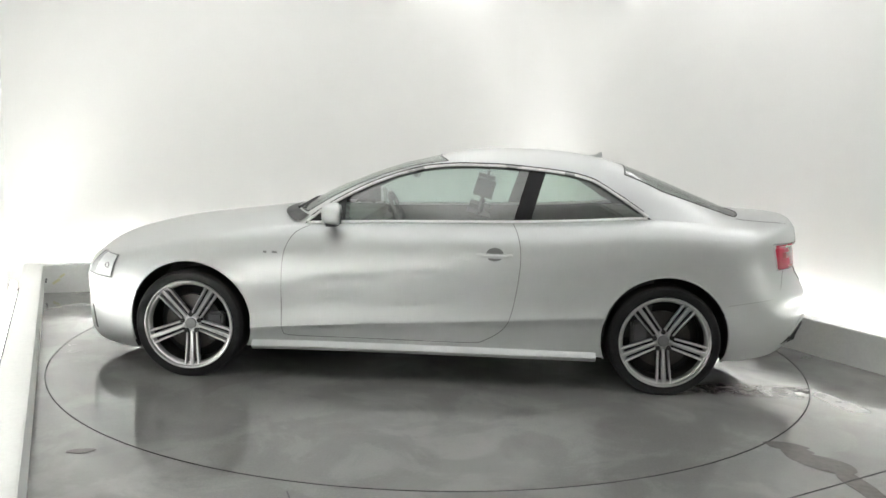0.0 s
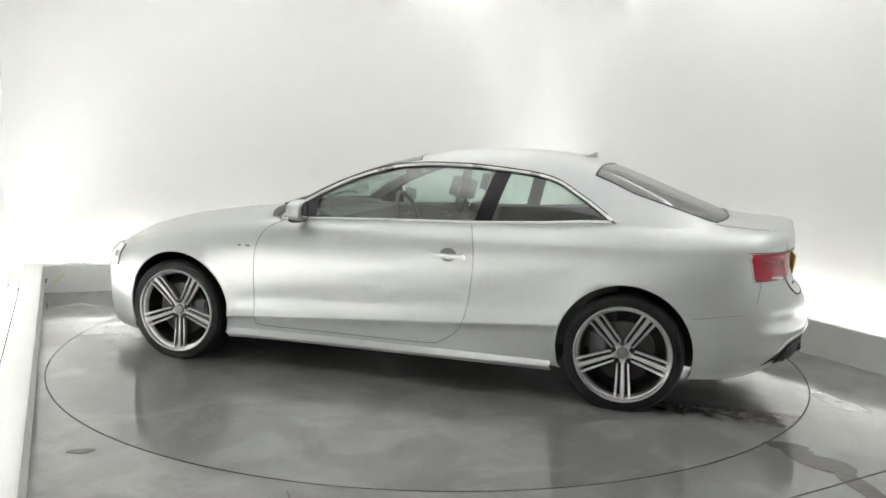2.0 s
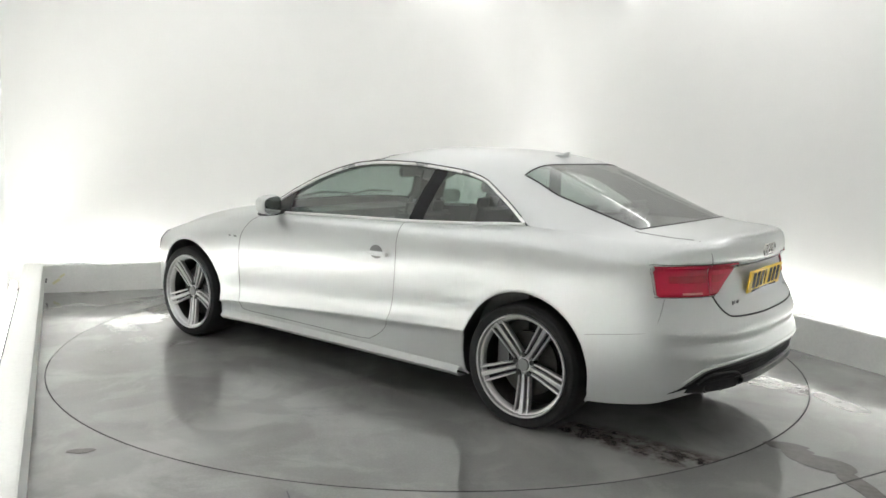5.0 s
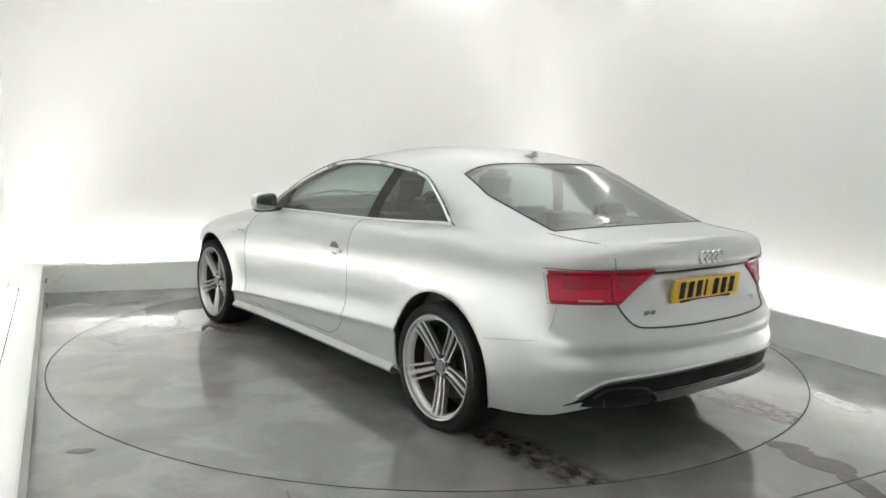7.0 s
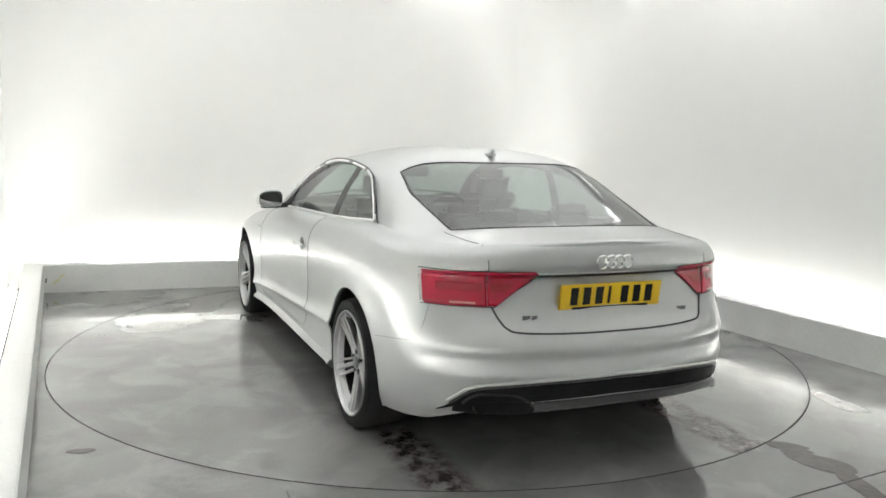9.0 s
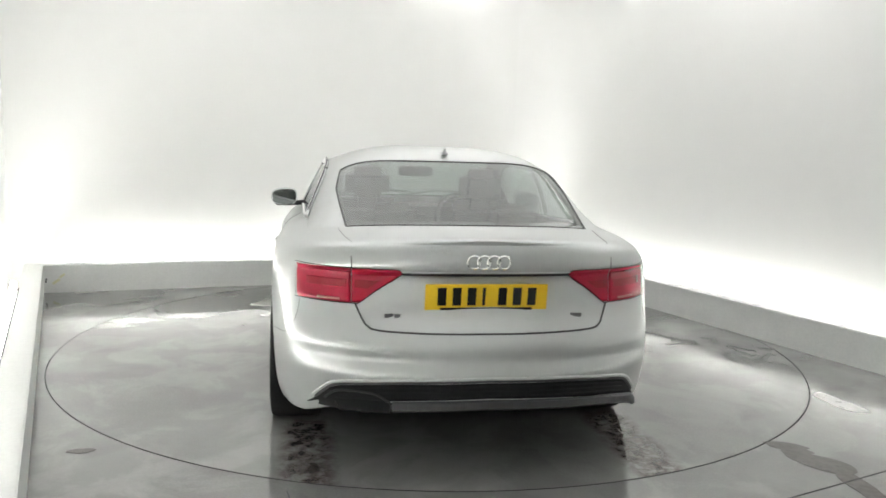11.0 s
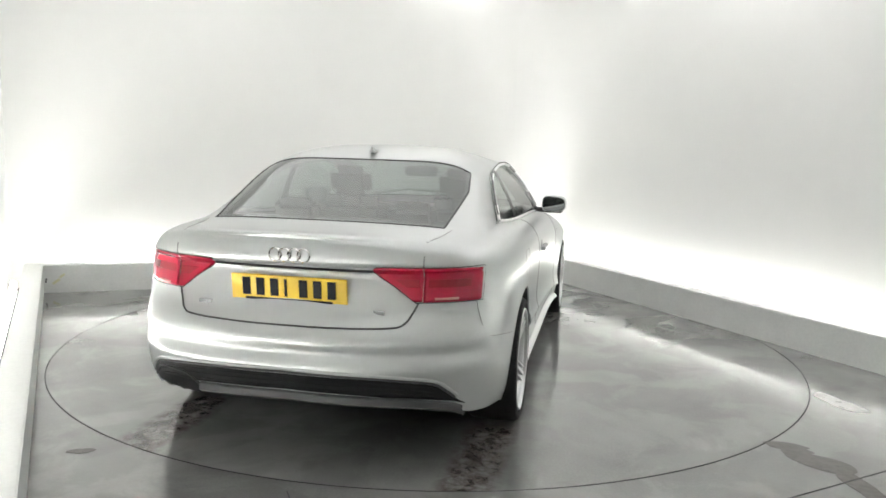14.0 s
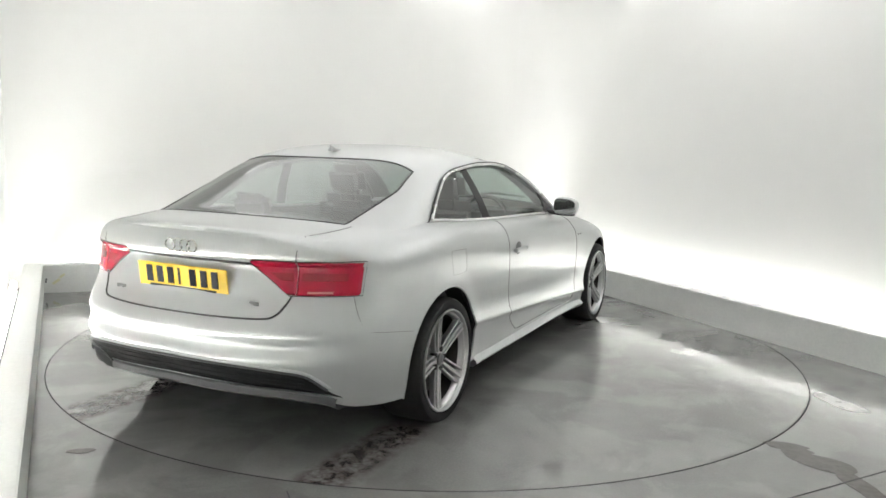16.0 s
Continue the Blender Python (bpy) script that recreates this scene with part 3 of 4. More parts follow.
def car_body(car):
    vs = [0.285 * k / 11 for k in range(12)] + [0.295, 0.305, 0.32, 0.34] + [0.34 + 0.56 * k / 20 for k in range(1, 21)] + [0.925, 0.945, 0.96, 0.972, 0.982, 0.99, 0.996, 1.0]
    rows = [[shell(q, row_v(q, v)) for v in vs] for q in QS]

    def inside(p):
        return any(math.hypot(p.x - ax, p.z - ARCH_Z) < ARCH_R for ax in (0.0, FRONT)) and p.y > 0.5

    mask = [[inside(p) for p in row] for row in rows]
    def keep(i, j):
        return not (mask[i][j] and mask[i + 1][j] and mask[i][j + 1] and mask[i + 1][j + 1])
    snapped = [[p.copy() for p in row] for row in rows]
    for i, row in enumerate(rows):
        for j, p in enumerate(row):
            if mask[i][j]:
                ax = 0.0 if p.x < 1.3 else FRONT
                d = Vector((p.x - ax, 0, p.z - ARCH_Z))
                if d.length > 1e-4:
                    d *= ARCH_R / d.length
                    snapped[i][j] = Vector((ax + d.x, p.y, ARCH_Z + d.z))
    bm = weld(both(snapped, None, keep))
    body = part("body", bm, M_PAINT, car, "silver metallic painted steel", AT)

    # arch lips and dark liners
    for s in (1, -1):
        for ax in (0.0, FRONT):
            pts, rowsl = [], []
            for k in range(41):
                a = radians(-22 + 224 * k / 40)
                x, z = ax + ARCH_R * math.cos(a), ARCH_Z + ARCH_R * math.sin(a)
                z = max(z, 0.195)
                y = side_y(x, max(z, 0.2))
                pts.append((x, s * (y - 0.004), z))
                rowsl.append([(x, s * (y - 0.003), z), (ax + (x - ax) * 0.985, s * (y - 0.02), ARCH_Z + (z - ARCH_Z) * 0.985), (ax + (x - ax) * 1.06, s * (y - 0.05), ARCH_Z + (z - ARCH_Z) * 1.06), (ax + (x - ax) * 1.06, s * 0.45, ARCH_Z + (z - ARCH_Z) * 1.06)])
            part("arch_lip", tube(pts, 0.006), M_PAINT, body)
            part("arch_liner", grid(rowsl), M_BLACK, body, "black wheel arch liner")
            wall_in = grid([[(ax + 0.40 * math.cos(a), s * 0.45, max(0.16, ARCH_Z + 0.40 * math.sin(a))) for a in [radians(-30 + 240 * k / 30) for k in range(31)]], [(ax, s * 0.45, 0.25)] * 31])
            part("arch_inner_wall", wall_in, M_BLACK, body)

    # bonnet, boot lid, roof and pillars: the crown without its glass
    us = [crown_us(edge(q).x) for q in QS]
    rows = [[crown(q, u) for u in ul] for q, ul in zip(QS, us)]
    xs = [edge(q).x for q in QS]

    def front_glass(i, j):
        return 1.23 < (xs[i] + xs[i + 1]) / 2 < 2.05 and j >= 6 and QS[i][0] != "x"

    def rear_glass(i, j):
        return -0.29 < (xs[i] + xs[i + 1]) / 2 < 0.27 and j >= 6
    for name, a, c, lab in (("boot_lid", -2, -0.29, "silver metallic boot lid and rear deck"), ("roof", -0.29, 2.05, "silver metallic roof with its pillars"), ("bonnet", 2.05, 5, "silver metallic bonnet")):
        bm = weld(both(rows, None, lambda i, j: a <= (xs[i] + xs[i + 1]) / 2 < c and not front_glass(i, j) and not rear_glass(i, j)))
        part(name, bm, M_PAINT, car, lab, AT)
    part("windscreen", weld(both(rows, None, front_glass)), M_GLASS, car, "tinted laminated windscreen", AT)
    part("rear_window", weld(both(rows, None, rear_glass)), M_REARGLASS, car, "dark tinted heated rear window", AT)

    # black borders of both screens
    for test, name in ((front_glass, "windscreen_seal"), (rear_glass, "rear_window_seal")):
        ids = [i for i in range(len(QS) - 1) if test(i, 10)]
        i0, i1 = min(ids), max(ids) + 1
        loop = [rows[i][6] for i in range(i0, i1 + 1)] + rows[i1][7:] + [Vector((p.x, -p.y, p.z)) for p in reversed(rows[i1][6:-1])]
        loop += [Vector((p.x, -p.y, p.z)) for p in [rows[i][6] for i in range(i1 - 1, i0 - 1, -1)]] + [Vector((p.x, -p.y, p.z)) for p in rows[i0][7:-1]] + list(reversed(rows[i0][7:]))
        part(name, tube([(p.x, p.y, p.z - 0.002) for p in loop], 0.005 if name == "windscreen_seal" else 0.0055, closed=True), M_BLACK, car, "black rubber window seal", AT)

    # side glass between belt and rail
    dl = [q for q in QS if 0.085 < edge(q).x < 2.11 and rail(q).z - edge(q).z > 0.004]
    N = 10

    def strip(q, k, inset=0.0):
        e, r = edge(q), rail(q)
        t = k / N
        p = e.lerp(r, t)
        p.y += 0.012 * math.sin(math.pi * t) - inset
        return p
    def lean(x0, x1, j, n):
        """A column of the glass between two leaning lines (x at the belt, x at the rail)."""
        col = []
        for k in range(N + 1):
            t = k / N
            x = (x0[0] + (x0[1] - x0[0]) * t) * (1 - j / n) + (x1[0] + (x1[1] - x1[0]) * t) * j / n
            col.append(strip(("side", x), k))
        return col
    FIX_R, PILLAR_R, PILLAR_F, FIX_F = (0.66, 0.66), (0.785, 0.695), (0.885, 0.79), (1.0, 1.0)
    cols = {
        "quarter_window": [[strip(q, k) for k in range(N + 1)] for q in dl if edge(q).x < 0.655] + [lean(FIX_R, PILLAR_R, j, 6) for j in range(7)],
        "pillar_panel": [lean(PILLAR_R, PILLAR_F, j, 4) for j in range(5)],
        "door_window": [lean(PILLAR_F, FIX_F, j, 6) for j in range(7)] + [[strip(q, k) for k in range(N + 1)] for q in dl if 1.005 < edge(q).x <= 1.86],
        "mirror_base_panel": [[strip(q, k) for k in range(N + 1)] for q in dl if 1.855 <= edge(q).x],
    }
    for s in (1, -1):
        for name, m, lab, inset in (("door_window", M_GLASS, "green-tinted frameless door glass", 0.004), ("quarter_window", M_QUARTER, "dark tinted rear quarter glass", 0.004),
                                    ("pillar_panel", M_GLOSSBLACK, "gloss black pillar panel", 0.002), ("mirror_base_panel", M_BLACK, "black mirror base", 0.0)):
            part(name, grid([[(p.x, s * (p.y - inset), p.z) for p in col] for col in cols[name]]), m, car, lab, AT)
        top = [(p.x, s * (p.y + 0.016), p.z - 0.001) for p in [rail(q) for q in dl]]
        bot = [(p.x, s * (p.y + 0.003), p.z + 0.005) for p in [edge(q) for q in dl]]
        part("window_trim", tube(top + list(reversed(bot)), 0.0085, closed=True), M_TRIM, car, "bright chrome strip round the side glass", AT)
        outer = [(p.x, s * (p.y + 0.013), p.z + 0.011) for p in [rail(q) for q in dl[1:-1]]]
        part("roof_joint", tube(outer, 0.004, seg=6), M_BLACK, car, "thin black joint above the bright strip", AT)
        inner = [(p.x, s * (p.y - 0.008), p.z - 0.014) for p in [rail(q) for q in dl[2:-2]]]
        part("window_seal", tube(inner, 0.009), M_BLACK, car, "black rubber window seal", AT)

    # underside and sills
    und = []
    for q in QS[::3]:
        p = shell(q, 0.0)
        zu = curve(p.x, [(-1.0, 0.335), (-0.6, 0.29), (-0.3, 0.20), (0.4, 0.17), (3.0, 0.175), (3.6, 0.20)])
        und.append([(p.x, p.y, p.z + 0.004), (p.x, p.y * 0.5, zu), (p.x, 0, zu)])
    keep_u = lambda i, j: not (j == 0 and any(abs((und[i][0][0] + und[i + 1][0][0]) / 2 - ax) < 0.37 for ax in (0.0, FRONT)))
    part("underbody", weld(both(und, None, keep_u)), M_MESH, car, "black underbody", AT)
    for s in (1, -1):
        sill = []
        for k in range(40):
            x = 0.385 + (FRONT - 0.37 - 0.385) * k / 39
            y = side_y(x, 0.215)
            sill.append([(x, s * (y - 0.006), 0.237), (x, s * (y + 0.026), 0.210), (x, s * (y + 0.031), 0.198), (x, s * (y + 0.010), 0.176), (x, s * (y - 0.05), 0.172)])
        part("sill_blade", grid(sill), M_PAINT, car, "bright silver side sill blade", AT)


def offset_line(points, s, out=0.001):
    return [(x, s * (side_y(x, z) + out), z) for x, z in points]


def spline(points, n=10):
    """A smooth chain through 2D points."""
    res = []
    P = [points[0]] + list(points) + [points[-1]]
    for i in range(1, len(P) - 2):
        for k in range(n):
            t = k / n
            res.append(tuple(0.5 * (2 * P[i][c] + (P[i + 1][c] - P[i - 1][c]) * t + (2 * P[i - 1][c] - 5 * P[i][c] + 4 * P[i + 1][c] - P[i + 2][c]) * t * t + (3 * P[i][c] - P[i - 1][c] - 3 * P[i + 1][c] + P[i + 2][c]) * t ** 3) for c in range(2)))
    res.append(points[-1])
    return res


def car_doors(car):
    for s in (1, -1):
        front = spline([(2.07, 0.905), (2.15, 0.86), (2.20, 0.76), (2.215, 0.60), (2.215, 0.40), (2.21, 0.29)])
        bottom = spline([(2.21, 0.29), (2.16, 0.262), (1.8, 0.258), (1.2, 0.256), (1.05, 0.262)])
        rear = spline([(1.05, 0.262), (0.94, 0.33), (0.885, 0.42), (0.85, 0.60), (0.838, 0.78), (0.86, 0.90), (0.885, 0.948)])
        part("door_seam", tube(offset_line(front + bottom[1:] + rear[1:], s, -0.0005), 0.0026, seg=6), M_SEAMSOFT, car, "fine shut line round the long door", AT)
        # handle: a bar over a grey disc whose colour stands for the recess's shade
        x0, z0 = 0.985, 0.775
        y0 = side_y(x0, z0)
        h = part("door_handle", handle_bar(), M_PAINT, car, "silver bar handle", (CX + x0, CY + s * (y0 + 0.022), z0))
        cup = lathe([(0.0, 0.0005), (0.003, 0.026), (0.0005, 0.032)], "y", 28)
        bmesh.ops.scale(cup, vec=(1.55, s, 1.25), verts=cup.verts)
        part("handle_recess_shade", cup, M_SEAMSOFT, car, "grey disc coloured as the shade behind the handle", (CX + x0, CY + s * (y0 + 0.001), z0 + 0.006))
        # small side badge
        for k in range(2):
            xb, zb = 2.31 - 0.055 * k, 0.752
            part("side_badge", box(0.03 if k else 0.02, 0.003, 0.012, bevel=0.0008), M_CAP, car, "small grey side badge", (CX + xb, CY + s * (side_y(xb, zb) + 0.002), zb))
        # mirror
        mirror(car, s)


def handle_bar():
    bm = box(0.205, 0.024, 0.026)
    bmesh.ops.bevel(bm, geom=bm.edges[:], offset=0.009, segments=3, affect="EDGES")
    bm = box(0.035, 0.03, 0.02, (0.085, 0, 0), 0.004, bm)
    bm = box(0.035, 0.03, 0.02, (-0.085, 0, 0), 0.004, bm)
    return bm


def mirror(car, s):
    bm = bmesh.new()
    bmesh.ops.create_uvsphere(bm, u_segments=32, v_segments=20, radius=1)
    for v in bm.verts:
        x, y, z = v.co
        e = 0.62
        x, y, z = [math.copysign(abs(c) ** e, c) for c in (x, y, z)]
        x = x * (0.085 if x > 0 else 0.028)
        v.co = (x + 0.02 * y * s * -1, y * 0.092, z * 0.062 * (1 - 0.10 * y * s))
    ob = part("door_mirror", bm, M_PAINT, car, "silver door mirror housing", (CX + 1.90, CY + s * 0.922, 0.982))
    under = box(0.075, 0.13, 0.022, (0.018, 0, -0.056), 0.009)
    part("lower_cover", under, M_BLACK, ob, "black lower mirror cover")
    pane = bmesh.new()
    bmesh.ops.create_uvsphere(pane, u_segments=32, v_segments=20, radius=1)
    for v in pane.verts:
        x, y, z = [math.copysign(abs(k) ** 0.62, k) for k in v.co]
        v.co = (x * 0.004 - 0.028 + 0.02 * y * s * -1, y * 0.084, z * 0.055 * (1 - 0.10 * y * s))
    part("mirror_glass", pane, M_MIRROR, ob, "mirror glass")
    arm = tube([(0.02, s * -0.02, -0.05), (0.03, s * -0.09, -0.05), (0.03, s * -0.15, -0.045)], 0.018)
    part("mirror_arm", arm, M_BLACK, ob, "black mirror arm")


def rear_patch(y_in, y_out, z0, z1, push, n=16, m=10, s=1):
    """A patch on the tail between heights; y_in and y_out are functions of z."""
    rows = []
    for i in range(m + 1):
        z = z0 + (z1 - z0) * i / m
        a, b = y_in(z), y_out(z)
        row = []
        for k in range(n + 1):
            y = a + (b - a) * k / n
            edge_k = min(k, n - k, i, m - i)
            row.append((rear_x(y, z) - (push if edge_k > 0 else 0.0015), s * y, z))
        rows.append(row)
    return grid(rows)


def car_tail(car):
    def lamp_in(z):
        return curve(z, [(0.733, 0.535), (0.80, 0.445), (0.852, 0.365), (0.866, 0.352), (0.884, 0.375)])
    for s in (1, -1):
        out = part("tail_lamp", rear_patch(lambda z: max(0.5615, lamp_in(z)), lambda z: 0.79 + 0.02 * (z - 0.74), 0.733, 0.880, 0.010, 22, 14, s), M_RED, car, "glossy red rear lamp on the wing", AT)
        inn = part("boot_lamp", rear_patch(lambda z: lamp_in(z), lambda z: 0.560, 0.737, 0.884, 0.010, 16, 14, s), M_RED, car, "glossy red rear lamp on the boot lid", AT)
        part("light_guide", rear_patch(lambda z: 0.572, lambda z: 0.755, 0.792, 0.838, 0.0112, 16, 6, s), M_DEEPRED, out, "darker red light guide")
        part("light_guide", rear_patch(lambda z: lamp_in(z) + 0.045, lambda z: 0.553, 0.792, 0.838, 0.0112, 16, 6, s), M_DEEPRED, inn, "darker red light guide")
        zs = [0.733 + 0.147 * j / 10 for j in range(11)]
        rim = [(lamp_in(z), z) for z in zs] + [(0.40 + 0.385 * j / 16, 0.882) for j in range(17)] + [(0.79 + 0.02 * (z - 0.74), z) for z in reversed(zs)] + [(0.785 - 0.25 * j / 12, 0.734) for j in range(1, 12)]
        part("lamp_gasket", tube([(rear_x(y, z) - 0.002, s * y, z) for y, z in rim], 0.0028, seg=6, closed=True), M_BLACK, car, "thin dark joint round the rear lamp", AT)
        part("reversing_lamp", rear_patch(lambda z: 0.60, lambda z: 0.71, 0.742, 0.758, 0.0125, 10, 4, s), M_PALE, out, "pale reversing lamp window")
        # shut line of the boot lid, down from the deck, under the lamp and along the bumper
        low = spline([(0.545, 0.733), (0.525, 0.690), (0.498, 0.652), (0.44, 0.636), (0.2, 0.629), (0.0, 0.628)])
        part("boot_seam", tube([(rear_x(y, z) - 0.001, s * y, z) for y, z in low], 0.0042, seg=6), M_SEAM, car, "dark shut line of the boot lid", AT)
        qd = [q for q in QS if edge(q).x < -0.30 and edge(q).y > 0.60][::-1]
        deck = []
        for k, q in enumerate(qd):
            y = 0.605 - 0.04 * k / len(qd)
            r = rail(q)
            deck.append(crown(q, max(0.0, 1 - y / r.y)))
        deck = [(p.x, s * p.y, p.z + 0.0012) for p in deck]
        part("deck_seam", tube(deck, 0.0014, seg=6), M_SEAMSOFT, car, "fine shut line of the boot lid", AT)
        drop = [(rear_x(0.562, z) - 0.001, s * 0.562, z) for z in [0.985 - 0.10 * k / 10 for k in range(11)]]
        part("lamp_seam", tube(drop, 0.003, seg=6), M_SEAM, car, "dark shut line above the lamp", AT)
    lip = [(rear_x(y, 0.864) - 0.004, y, 0.862) for y in [-0.355 + 0.71 * k / 40 for k in range(41)]]
    part("boot_lip", tube(lip, 0.0055, seg=8), M_BLACK, car, "dark grip strip above the number plate", AT)
    lip2 = [(rear_x(y, 0.874) - 0.004, y, 0.873) for y in [-0.36 + 0.72 * k / 40 for k in range(41)]]
    part("boot_trim", tube(lip2, 0.003, seg=8), M_PAINT, car, "thin silver boot trim", AT)
    # number plate
    tilt = math.degrees(math.atan2(0.024, 0.12))
    holder = thing_part("number_plate", box(0.008, 0.520, 0.112, bevel=0.003), M_YELLOW, car, "yellow rear number plate", pose(CX - 0.882, CY + 0.004, 0.772, 0, -tilt * 0.6, 0))
    widths = [0.036, 0.036, 0.036, 0.012, None, 0.036, 0.036, 0.036]
    y = 0.208
    for w in widths:
        if w is None:
            y -= 0.028
            continue
        part("character_bar", box(0.003, w, 0.076, (-0.0055, y - w / 2, 0.004)), M_MESH, holder, "plain black bar")
        y -= w + 0.027
    part("maker_strip", box(0.003, 0.39, 0.010, (-0.0055, 0, -0.049)), M_MESH, holder, "thin black bar")
    # plain ring badge and small bars
    for k in range(4):
        rg = lathe([(-0.003, 0.0235), (-0.007, 0.027), (-0.003, 0.0315)], "x", 32)
        part("badge_ring", rg, M_CHROME, car, "chrome ring", (CX - 0.889, CY + 0.063 - 0.042 * k, 0.918))
    for yb, w in ((0.41, 0.035), (0.375, 0.025), (-0.39, 0.05)):
        part("boot_badge", box(0.004, w, 0.018, bevel=0.001), M_CAP, car, "small bright boot badge", (CX + rear_x(abs(yb), 0.692) - 0.002, CY + yb, 0.692))
    # bumper insert, lower lip, exhaust
    def top_z(y):
        return curve(abs(y), [(0.0, 0.437), (0.35, 0.430), (0.58, 0.410), (0.635, 0.395), (0.68, 0.352), (0.72, 0.305), (0.757, 0.276)])

    def low_z(y):
        return min(top_z(y) - 0.003, curve(abs(y), [(0.0, 0.352), (0.5, 0.340), (0.68, 0.312), (0.76, 0.268)]))
    ys = [-0.738 + 1.476 * k / 80 for k in range(81)]
    rows = []
    for i in range(9):
        rows.append([(rear_x(y, z) - (0.003 if 0 < i < 8 else -0.004), y, z) for y, z in [(y, low_z(y) + (top_z(y) - low_z(y)) * i / 8) for y in ys]])
    dif = part("bumper_insert", grid(rows), M_MESH, car, "black mesh bumper insert", AT)
    for k in range(3):
        rib = [(rear_x(y, z) - 0.003, y, z) for y, z in [(y, low_z(y) + (top_z(y) - low_z(y)) * (0.25 + 0.25 * k)) for y in ys[6:-6]]]
        part("insert_rib", tube(rib, 0.0028, seg=6), M_MESH, dif)
    for up, r, m, lab in ((0.003, 0.0065, M_TRIMGREY, "dark grey bumper moulding"), (0.015, 0.007, M_PAINT, "silver edge of the bumper")):
        loop = []
        for y in ys[2:-2]:
            slope = (top_z(y + 0.004) - top_z(y - 0.004)) / 0.008
            k = up / math.hypot(1, slope)
            yy, zz = y - slope * k, top_z(y) + k
            loop.append((rear_x(yy, zz) - 0.002, yy, zz))
        part("insert_rim", tube(loop, r, seg=8), m, car, lab, AT)
    blade = []
    for k in range(57):
        y = -0.735 + 1.13 * k / 56   # cut short beside the exhaust
        z = low_z(y) - 0.022
        x = rear_x(y, 0.34)
        blade.append([(x - 0.002, y, z + 0.024), (x - 0.014, y, z + 0.016), (x - 0.016, y, z - 0.010), (x + 0.01, y, z - 0.026), (x + 0.16, y, z - 0.034)])
    part("bumper_lip", grid(blade), M_TRIMGREY, car, "grey lower bumper lip", AT)
    # black patch laid on the tail as the shade of the exhaust cut-out
    part("exhaust_recess_shade", rear_patch(lambda z: 0.40, lambda z: 0.69, 0.288, 0.345, 0.004, 16, 6, 1), M_MESH, car, "black patch for the shaded cut-out round the exhaust", AT)
    arch = [(0.385, 0.325), (0.42, 0.352), (0.46, 0.375), (0.52, 0.384), (0.60, 0.382), (0.64, 0.366), (0.665, 0.335)]
    part("exhaust_surround", tube([(rear_x(y, z) - 0.010, y, z) for y, z in spline(arch, 5)], 0.005, seg=8), M_BLACK, car, "black moulding arched over the exhaust", AT)
    for s in (1, -1):
        seam = spline([(-0.345, 0.53), (-0.48, 0.55), (-0.59, 0.566), (-0.635, 0.582), (-0.66, 0.63), (-0.672, 0.73)])
        part("bumper_seam", tube(offset_line(seam, s, 0.0), 0.0013, seg=6), M_SEAMSOFT, car, "fine joint between wing and bumper", AT)
    for yb in (0.50, 0.585):
        pipe = lathe([(-0.05, 0.033), (-0.052, 0.037), (-0.05, 0.040), (0.25, 0.040)], "x", 28)
        pipe = lathe([(-0.05, 0.033), (0.15, 0.033)], "x", 28, pipe)
        part("exhaust_pipe", pipe, M_PIPE, car, "sooty steel exhaust tip", (CX + rear_x(yb, 0.33) + 0.070, CY + yb, 0.322))
        part("exhaust_bore", lathe([(0.1, 0.033), (0.1, 0.0005)], "x", 28), M_DARK, car, "dark disc closing the bore", (CX + rear_x(yb, 0.33) + 0.070, CY + yb, 0.322))
    # fuel flap on the right
    flap = spline([(0.20, 0.86), (0.05, 0.862), (0.03, 0.85), (0.03, 0.76), (0.05, 0.742), (0.18, 0.742), (0.20, 0.76), (0.20, 0.86)])
    part("fuel_flap_seam", tube(offset_line(flap, -1, 0.0), 0.0009, seg=6), M_SEAMSOFT, car, "fine shut line of the fuel flap", AT)
    # aerial fin
    bm = box(0.10, 0.035, 0.012, (0, 0, 0.004), 0.004)
    fin = bmesh.new()
    pts = [(0.05, 0.006), (-0.01, 0.016), (-0.03, 0.030), (-0.045, 0.032), (-0.05, 0.006)]
    lo = [fin.verts.new((x, 0.008 * (1 - (z - 0.01) * 12), z)) for x, z in pts]
    hi = [fin.verts.new((x, -0.008 * (1 - (z - 0.01) * 12), z)) for x, z in pts]
    fin.faces.new(lo)
    fin.faces.new(hi)
    for i in range(5):
        fin.faces.new((lo[i], lo[(i + 1) % 5], hi[(i + 1) % 5], hi[i]))
    part("roof_aerial", join(bm, fin), M_PAINT, car, "short grey roof aerial", (CX + 0.335, CY, curve(0.335, Z_MID) + 0.002))


def thing_part(name, bm, material, parent, label, m):
    ob = part(name, bm, material, parent, label)
    ob.matrix_basis = m
    return ob


